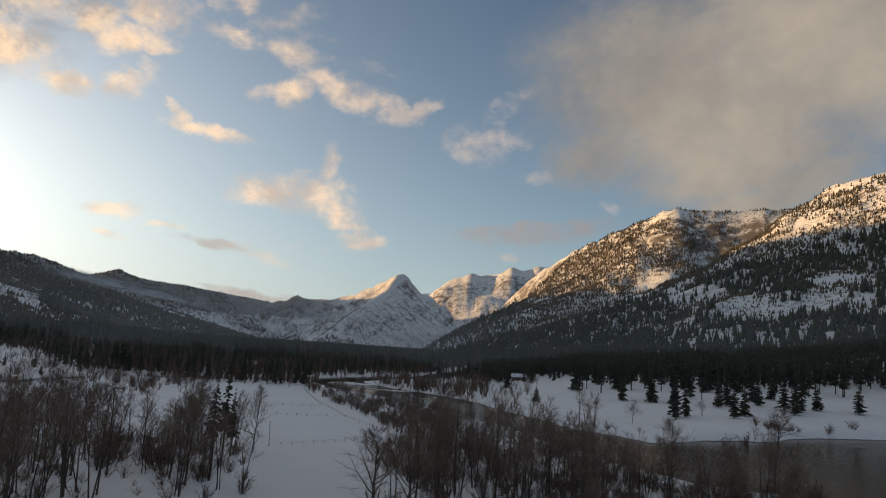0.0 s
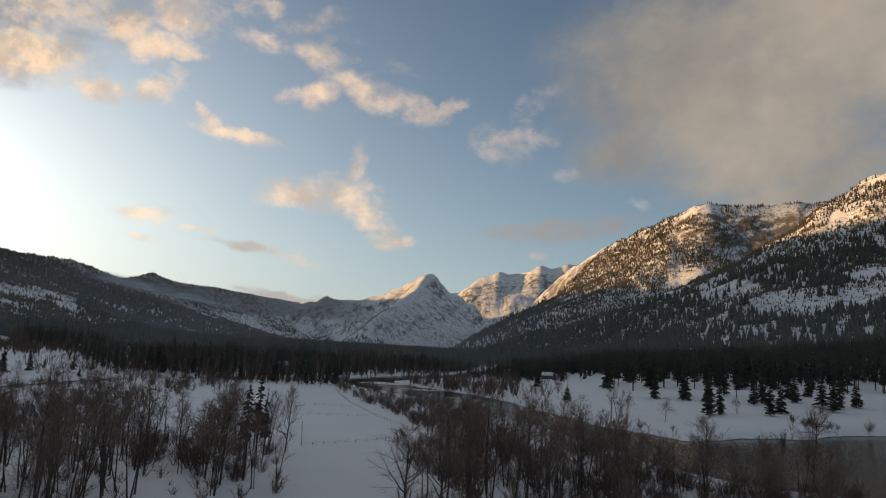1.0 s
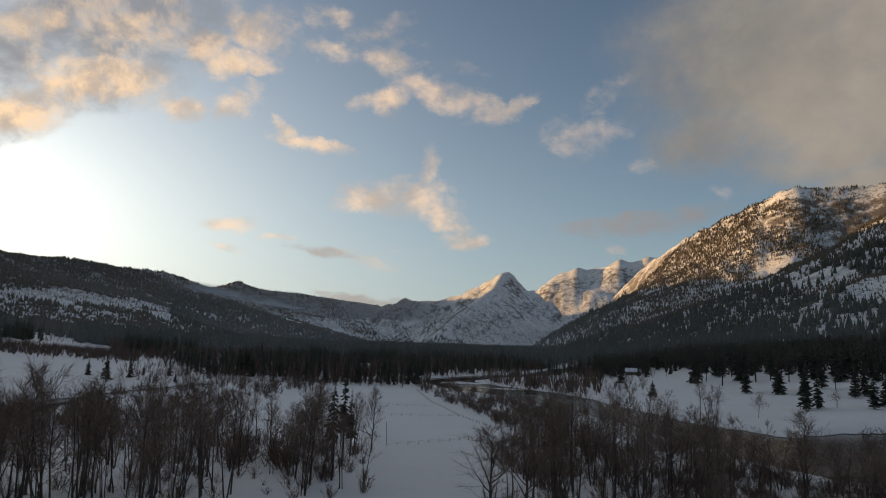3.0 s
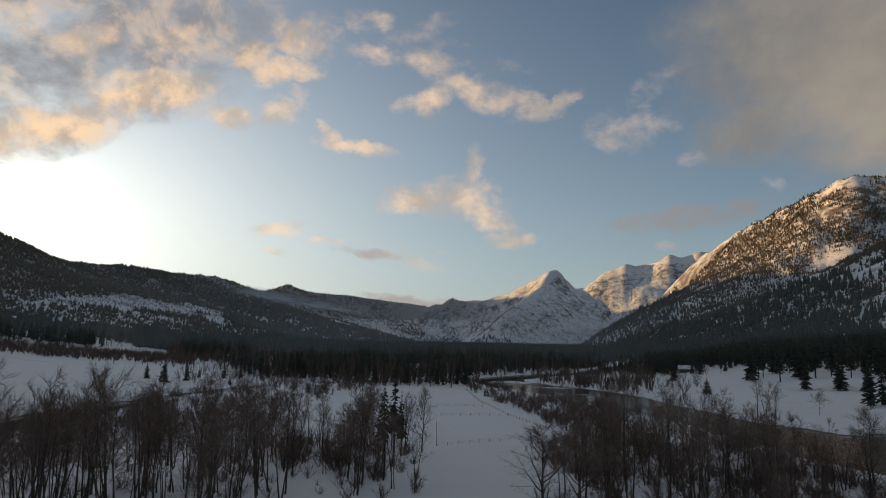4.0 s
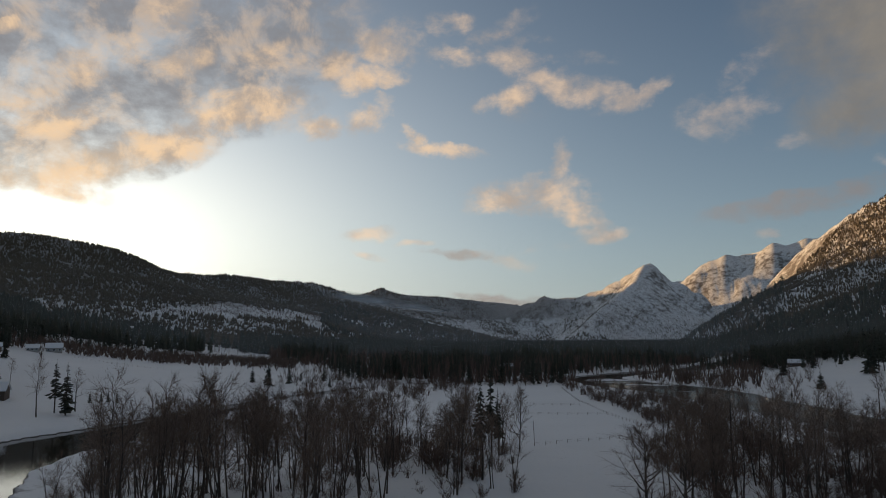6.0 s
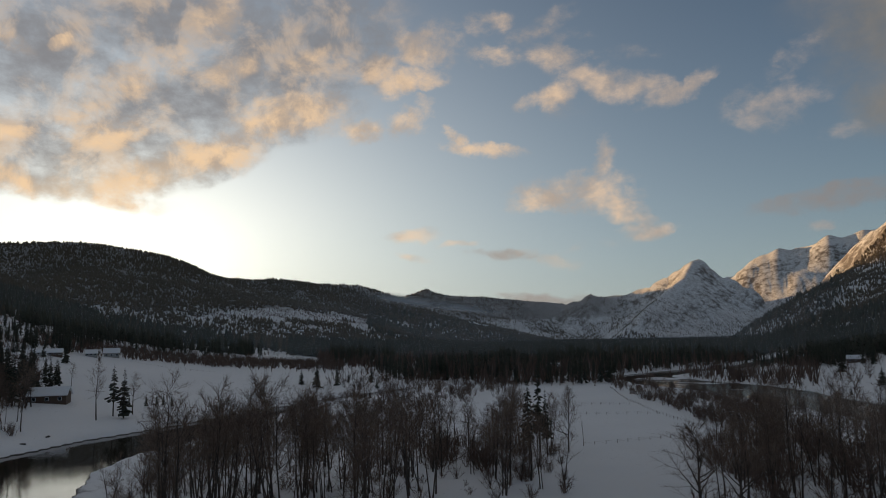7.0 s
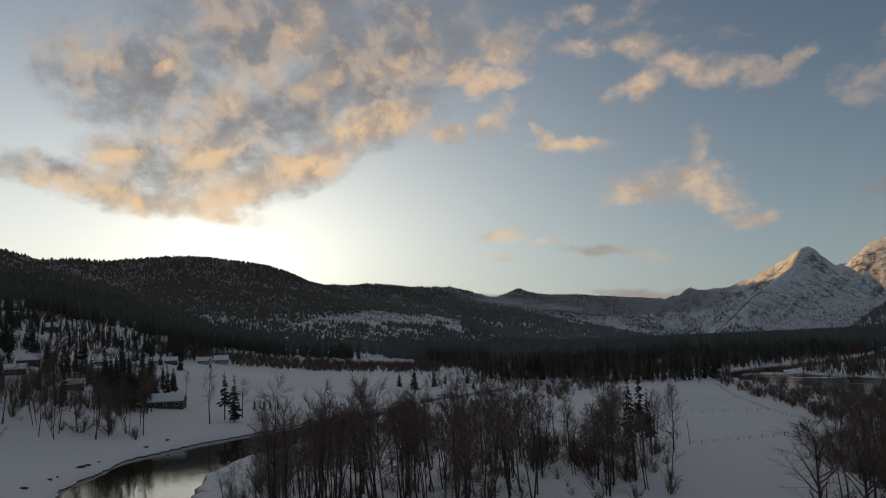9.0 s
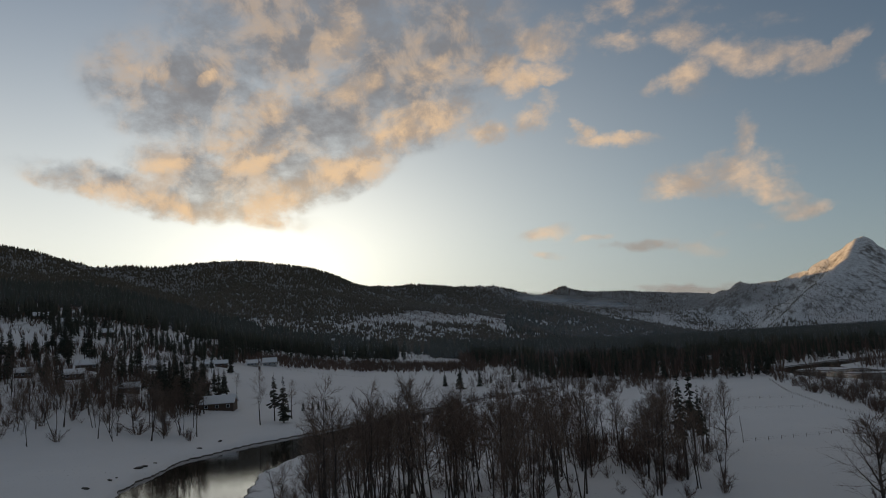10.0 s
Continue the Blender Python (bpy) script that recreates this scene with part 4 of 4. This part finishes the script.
for x, y, tall in ((126, 289, 6), (116, 286, 3.3), (72, 298, 3.5), (187, 338, 4.7), (206, 351, 4.7), (63, 305, 2.4), (-221, 370, 8), (-236, 154, 7)):
    bush(x, y, tall, "bushes on the far bank")
for x, y in scatter_polar(60, -14, 1, 245, 350, 3.2, lambda x, y: x > -16 - (y - 243) * 0.36 + 3):
    bush(x, y, rnd.uniform(2.5, 5.5))
for x, y in scatter_polar(60, -1, 13, 132, 240, 3):
    bush(x, y, rnd.uniform(3, 8))
for x, y in scatter_polar(55, 12, 29, 138, 205, 2.6):
    bush(x, y, rnd.uniform(2, 5.5))
for x, y in scatter_polar(26, -48, -21, 122, 200, 3, lambda x, y: x < -46 or y > 150):
    bush(x, y, rnd.uniform(1.5, 6))
for x, y in scatter_polar(24, -20.5, -14.5, 135, 195, 2):
    bush(x, y, rnd.uniform(2, 4.5), "undergrowth beside the field")
for x, y in scatter_polar(16, -25, -20.5, 165, 205, 2.5):
    bush(x, y, rnd.uniform(4, 8), "undergrowth beside the field")
for x, y in scatter_polar(16, -68, -54, 268, 330, 5):
    bush(x, y, rnd.uniform(3, 7), "brush by the houses")
for x, y in scatter_polar(18, 24, 32, 352, 375, 1.5):
    bush(x, y, rnd.uniform(1.5, 4), "bushes on the far bank")


def brush_model(seed, stems=13, shoots=8, half=0.011):
    """A rough shrub one metre high."""
    r = np.random.RandomState(seed)
    soup = Soup()
    for _ in range(stems):
        a, lean = r.uniform(0, 6.283), r.uniform(0.1, 0.75)
        tip = np.array((math.cos(a) * lean, math.sin(a) * lean, r.uniform(0.55, 1.0)))
        limb(soup, [np.append(r.normal(0, 0.08, 2), -0.05), tip * 0.6 + r.normal(0, 0.05, 3), tip], (0.012, 0.008), 3)
        for _ in range(shoots):
            q = tip * r.uniform(0.3, 1.0)
            sprig(soup, r, q, q + (tip + r.normal(0, 0.5, 3)) * r.uniform(0.15, 0.3), half)
    return np.concatenate(soup.v), np.concatenate(soup.f)


BRUSH = [brush_model(s) for s in range(5)]
FAR_BRUSH = [brush_model(s, 8, 6, 0.016) for s in range(5)]
xs, ys = polar_scatter(rng, 1250, -43, 3, 228, 470)
out = banks(xs, ys)
keep = (out > 1.5) & (out < 70) & (fbm(xs, ys, 50, 3, 12.0) > -0.25) & (((xs < -82 - (ys - 200) * 0.24) & (xs > -213)) | (xs > -16 - (ys - 243) * 0.36 + 3))
forest("riverside_brush", xs[keep], ys[keep], rng.uniform(2.5, 6, keep.sum()), BRUSH, 1.0, RED_TWIG, "dense reddish-brown leafless brush along the river", rng)
ux, uy = polar_scatter(rng, 230, -3, 29, 124, 220)
vx, vy = polar_scatter(rng, 300, 11, 29, 136, 192)
qx, qy = polar_scatter(rng, 430, -5, 13, 132, 215)
ux, uy = np.concatenate([ux, vx, qx]), np.concatenate([uy, vy, qy])
wx, wy = polar_scatter(rng, 120, -48, -15, 118, 205)
xs, ys = np.concatenate([ux, wx]), np.concatenate([uy, wy])
keep = (banks(xs, ys) > 1.2) & (fbm(xs, ys, 18, 3, 21.0) > -0.15) & ((xs > -16) | (xs < -44))
forest("undergrowth", xs[keep], ys[keep], rng.uniform(1.2, 4.2, keep.sum()), BRUSH, 1.0, RED_TWIG, "low tangled brown undergrowth poking out of snow", rng)
xs, ys = polar_scatter(rng, 1700, -54, -32, 600, 720)
forest("field_edge_thicket", xs, ys, rng.uniform(4, 9, len(xs)), [thicket_model(s) for s in range(5, 9)], 1.1, RED_TWIG, "bare brown thicket along the far edge of the field", rng)
xs, ys = polar_scatter(rng, 3600, -71, -53.5, 330, 620)
keep = fbm(xs, ys, 45, 3, 61.0) > rng.uniform(-0.35, 0.3, len(xs))
forest("village_thicket", xs[keep], ys[keep], rng.uniform(3, 8, keep.sum()), [thicket_model(s) for s in range(14, 19)], 1.0, RED_TWIG, "tangled bare saplings between the houses and conifers", rng)
xs, ys = polar_scatter(rng, 420, -71, -52.5, 300, 560)
keep = fbm(xs, ys, 45, 3, 31.0) > -0.2
xs, ys = xs[keep], ys[keep]
forest("hillside_brush", xs, ys, rng.uniform(2, 6.5, len(xs)), FAR_BRUSH, 0.8, RED_TWIG, "leafless brown brush and saplings among the houses", rng)
xs, ys = polar_scatter(rng, 4200, -34, 4, 440, 960)
edge = np.interp(np.degrees(np.arctan2(xs, ys)), (-34, -31, -25, 4), (705, 665, 455, 440)) + 40 * fbm(xs, ys, 30, 3, 52.0)
keep = (banks(xs, ys) > 4) & (fbm(xs, ys, 60, 3, 51.0) > -0.15) & (np.hypot(xs, ys) > edge)
forest("valley_thicket", xs[keep], ys[keep], rng.uniform(7, 17, keep.sum()), [thicket_model(s) for s in range(9, 14)], 0.9, RED_TWIG, "bare brown saplings among the valley conifers", rng)
xs, ys = polar_scatter(rng, 500, -33, 8, 440, 640)
keep = banks(xs, ys) > 2
forest("valley_brush", xs[keep], ys[keep], rng.uniform(3, 9, keep.sum()), FAR_BRUSH, 0.7, RED_TWIG, "leafless brown brush on the valley floor", rng)


# ---------------------------------------------------------------- houses
def box(bm, x0, x1, y0, y1, z0, z1):
    made = bmesh.ops.create_cube(bm, size=1.0)["verts"]
    bmesh.ops.scale(bm, vec=(x1 - x0, y1 - y0, z1 - z0), verts=made)
    bmesh.ops.translate(bm, vec=((x0 + x1) / 2, (y0 + y1) / 2, (z0 + z1) / 2), verts=made)


def house(x, y, wide, deep, eaves, ridge, turn, mat, label, chimney=True):
    ob = new("house")
    bm = bmesh.new()
    prof = [(-deep / 2, -1.5), (deep / 2, -1.5), (deep / 2, eaves), (0, ridge - 0.25), (-deep / 2, eaves)]
    ends = [[bm.verts.new((sx * wide / 2, py, pz)) for py, pz in prof] for sx in (-1, 1)]
    bm.faces.new(ends[0])
    bm.faces.new(ends[1][::-1])
    for n in range(5):
        bm.faces.new((ends[0][n], ends[1][n], ends[1][(n + 1) % 5], ends[0][(n + 1) % 5]))
    bmesh.ops.recalc_face_normals(bm, faces=bm.faces)
    part("wall", bm_mesh("wall", bm, mat), ob)
    bm = bmesh.new()
    over, thick = 0.7, 0.45
    slope = (ridge - eaves) / (deep / 2)
    lip = eaves - over * slope
    prof = [(-deep / 2 - over, lip), (0, ridge), (deep / 2 + over, lip), (deep / 2 + over, lip + thick), (0, ridge + thick), (-deep / 2 - over, lip + thick)]
    ends = [[bm.verts.new((sx * (wide / 2 + 0.6), py, pz)) for py, pz in prof] for sx in (-1, 1)]
    bm.faces.new(ends[0])
    bm.faces.new(ends[1][::-1])
    for n in range(6):
        bm.faces.new((ends[0][n], ends[1][n], ends[1][(n + 1) % 6], ends[0][(n + 1) % 6]))
    bmesh.ops.recalc_face_normals(bm, faces=bm.faces)
    bmesh.ops.bevel(bm, geom=bm.edges[:], offset=0.12, segments=2, affect="EDGES")
    part("roof", bm_mesh("roof", bm, ROOF_SNOW), ob, "snow-covered pitched roof")
    for n in range(3):
        at = -wide / 2 + wide * (n + 0.5) / 3
        bm = bmesh.new()
        box(bm, at - 0.65, at + 0.65, -deep / 2 - 0.06, -deep / 2 + 0.05, 1.0, 2.2)
        pane = part("window", bm_mesh("window", bm, GLASS), ob, "dark glass window")
        bm = bmesh.new()
        for a0, a1, b0, b1 in ((-0.75, 0.75, 2.2, 2.32), (-0.75, 0.75, 0.88, 1.0), (-0.77, -0.65, 0.88, 2.32), (0.65, 0.77, 0.88, 2.32)):
            box(bm, at + a0, at + a1, -deep / 2 - 0.09, -deep / 2 + 0.04, b0, b1)
        part("window_frame", bm_mesh("window_frame", bm, ROOF_SNOW), pane)
    if chimney:
        bm = bmesh.new()
        box(bm, wide * 0.2, wide * 0.2 + 0.8, 0.3, 1.1, eaves, ridge + 1.1)
        part("chimney", bm_mesh("chimney", bm, STONE), ob)
    ob.matrix_world = pose(x, y, ground_z(x, y), 0, 0, turn)
    return tagged(ob, label, "house", "houses in the snowy valley")


BROWN, PALE = "brown timber cabin with a snow-covered roof among trees", "pale house with a snow-covered roof beside the field"
house(-281, 212, 15, 9, 3.2, 6.2, 40, TIMBER, BROWN)
house(-292, 224, 9, 7, 2.8, 5.0, 125, TIMBER, BROWN, False)
house(-463, 401, 11, 9, 3.4, 6.6, 48, SIDING, PALE)
house(-460, 380, 8, 7, 2.6, 5.0, 48, SIDING, PALE, False)
house(-387, 205, 11, 7, 3.0, 5.4, 62, TIMBER, BROWN)
house(-363, 186, 9, 6.5, 2.7, 4.8, 60, TIMBER, BROWN)
house(-408, 260, 8, 6.5, 3.0, 5.4, 55, SIDING, PALE)
house(-442, 336, 9, 7, 2.6, 4.8, 50, TIMBER, BROWN, False)
house(-434, 318, 8, 6, 2.5, 4.4, 52, SIDING, PALE, False)
house(-330, 196, 9, 6.5, 2.6, 4.6, 65, TIMBER, BROWN)
house(-384, 171, 8, 6, 2.6, 4.6, 60, TIMBER, BROWN)
house(37, 749, 14, 9, 3.2, 6.0, -4, SIDING, PALE)
house(75, 659, 12, 8, 3.0, 5.6, -10, TIMBER, BROWN)
house(-170, 636, 12, 8, 3.0, 5.6, 15, TIMBER, BROWN)

for a, d, w in ((-44.2, 1250, 13), (-41.6, 1480, 15), (-40.1, 1620, 14), (-39.0, 1700, 18), (-37.9, 1640, 13), (-36.4, 1780, 16), (-35.3, 1820, 13), (-33.6, 1760, 14), (-47.5, 980, 12), (-63.2, 700, 12), (-65.0, 760, 14), (-60.8, 640, 11)):
    house(d * math.sin(radians(a)), d * math.cos(radians(a)), w, w * 0.6, 3.4, 6.4, -a + 8 * math.sin(d), SIDING if d % 40 else TIMBER, "small house with a snowy roof on the wooded hillside")

# ---------------------------------------------------------------- fences and bank
POST = Soup()
limb(POST, [(0, 0, -0.3), (0.01, 0, 0.5), (0, 0.01, 0.98), (0, 0, 1.02)], (0.065, 0.06, 0.055), 6)
POST = POST.mesh("post", TIMBER)


def fence(points, label):
    ob = new("fence")
    ob.location = (*points[0], ground_z(*points[0]))
    tops = []
    for (ax, ay), (bx, by) in zip(points, points[1:]):
        n = max(int(math.hypot(bx - ax, by - ay) / 3.6), 1)
        for m in range(n + 1):
            x, y = ax + (bx - ax) * m / n + rnd.uniform(-0.1, 0.1), ay + (by - ay) * m / n
            at = Vector((x, y, ground_z(x, y))) - ob.location
            post = part("post", POST, ob)
            post.location, post.rotation_euler = at, (rnd.uniform(-0.05, 0.05), rnd.uniform(-0.05, 0.05), 0)
            tops.append(at)
    for up in (0.45, 0.85):
        soup = Soup()
        for p, q in zip(tops, tops[1:]):
            limb(soup, [np.array(p) + (0, 0, up), np.array(q) + (0, 0, up), np.array(q) + (0, 0, up)], (0.018, 0.018), 4)
        part("rail", soup.mesh("rail", TIMBER), ob)
    return tagged(ob, label, "fence", "fences in the snowy field")


fence(((-59, 242), (-56, 243), (-45, 196), (-24, 216), (-14, 226)), "low wooden post fence enclosing part of the snowy field")
fence(((-68, 270), (-35, 278)), "low wooden post fence across the snowy field")
fence(((-79, 309), (-51, 312)), "low wooden post fence across the snowy field")
fence(((-432, 392), (-398, 393), (-381, 400), (-367, 411)), "low post fence across the far snowy field")
fence(((-78, 416), (-56, 339), (-36, 282), (-17, 243)), "long post fence between the snowy field and brush")


def boulder(x, y, size):
    bm = bmesh.new()
    bmesh.ops.create_icosphere(bm, subdivisions=2, radius=1.0)
    for v in bm.verts:
        v.co *= 1 + 0.35 * noise.noise(v.co * 1.7 + Vector((x, y, 0)))
    ob = new("rock", bm_mesh("rock", bm, STONE))
    ob.matrix_world = Matrix.LocRotScale((x, y, ground_z(x, y) + size * 0.1), Euler((0, 0, rnd.uniform(0, 6))), (size * 1.1, size * 0.55, size * 0.3))
    return tagged(ob, "low dark rock standing in for the undercut edge of the snowy bank", "rock", "rocks on the river bank")


# low dark shapes added for the broken dark line under the bank ledge
for x, y, size in ((-172, 91, 1.1), (-179, 101, 0.9), (-189, 115, 1.4), (-191, 118, 1.0), (-195, 124, 0.7), (-181, 104, 0.6), (-207, 148, 1.0), (-212, 160, 1.1), (88, 196, 0.8), (97, 178, 0.9)):
    boulder(x, y, size)


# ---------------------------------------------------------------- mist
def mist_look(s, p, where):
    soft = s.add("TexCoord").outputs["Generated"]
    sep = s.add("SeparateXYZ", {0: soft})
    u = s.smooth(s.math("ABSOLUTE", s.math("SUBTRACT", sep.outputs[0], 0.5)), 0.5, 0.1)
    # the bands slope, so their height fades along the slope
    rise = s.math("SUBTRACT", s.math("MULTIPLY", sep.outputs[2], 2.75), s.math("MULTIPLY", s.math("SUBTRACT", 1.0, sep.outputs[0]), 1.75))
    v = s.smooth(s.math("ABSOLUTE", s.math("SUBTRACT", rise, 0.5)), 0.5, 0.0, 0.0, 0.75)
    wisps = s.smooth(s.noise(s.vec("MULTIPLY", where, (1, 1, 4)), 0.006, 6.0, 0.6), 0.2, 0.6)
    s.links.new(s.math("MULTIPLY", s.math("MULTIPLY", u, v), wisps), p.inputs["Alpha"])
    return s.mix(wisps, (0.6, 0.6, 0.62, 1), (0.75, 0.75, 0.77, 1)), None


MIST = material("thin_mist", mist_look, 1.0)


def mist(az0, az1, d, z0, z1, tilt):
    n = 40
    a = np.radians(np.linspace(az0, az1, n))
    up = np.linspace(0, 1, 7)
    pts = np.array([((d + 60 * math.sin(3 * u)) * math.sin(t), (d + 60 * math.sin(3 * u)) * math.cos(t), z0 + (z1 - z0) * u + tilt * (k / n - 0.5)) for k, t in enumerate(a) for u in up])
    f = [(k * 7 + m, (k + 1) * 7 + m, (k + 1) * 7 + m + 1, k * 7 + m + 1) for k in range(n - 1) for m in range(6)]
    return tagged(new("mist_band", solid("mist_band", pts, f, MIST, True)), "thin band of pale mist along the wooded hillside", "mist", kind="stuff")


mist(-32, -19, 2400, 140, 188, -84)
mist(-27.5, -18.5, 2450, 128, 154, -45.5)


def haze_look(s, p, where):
    """Pale see-through veil, denser towards the valley floor, painted in for distance haze."""
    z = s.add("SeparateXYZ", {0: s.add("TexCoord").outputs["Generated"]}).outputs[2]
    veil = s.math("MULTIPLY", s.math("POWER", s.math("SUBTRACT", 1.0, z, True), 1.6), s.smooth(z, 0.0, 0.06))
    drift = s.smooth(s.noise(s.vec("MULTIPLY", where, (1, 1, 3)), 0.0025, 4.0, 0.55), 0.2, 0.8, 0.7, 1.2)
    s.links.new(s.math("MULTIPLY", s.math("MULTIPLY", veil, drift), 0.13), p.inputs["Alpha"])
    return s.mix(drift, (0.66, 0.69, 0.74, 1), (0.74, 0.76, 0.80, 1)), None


HAZE = material("haze_veil", haze_look, 1.0)


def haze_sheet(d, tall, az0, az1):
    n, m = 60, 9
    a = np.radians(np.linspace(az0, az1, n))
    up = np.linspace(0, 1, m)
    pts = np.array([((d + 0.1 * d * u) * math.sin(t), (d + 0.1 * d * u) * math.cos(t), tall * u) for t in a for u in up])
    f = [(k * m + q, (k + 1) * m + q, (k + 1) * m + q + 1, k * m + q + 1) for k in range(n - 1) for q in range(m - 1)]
    return tagged(new("haze", solid("haze", pts, f, HAZE, True)), "pale translucent sheet imitating distance haze across the valley", "haze", kind="stuff")


# two added sheets pale the dark hills behind them, as hazy air would
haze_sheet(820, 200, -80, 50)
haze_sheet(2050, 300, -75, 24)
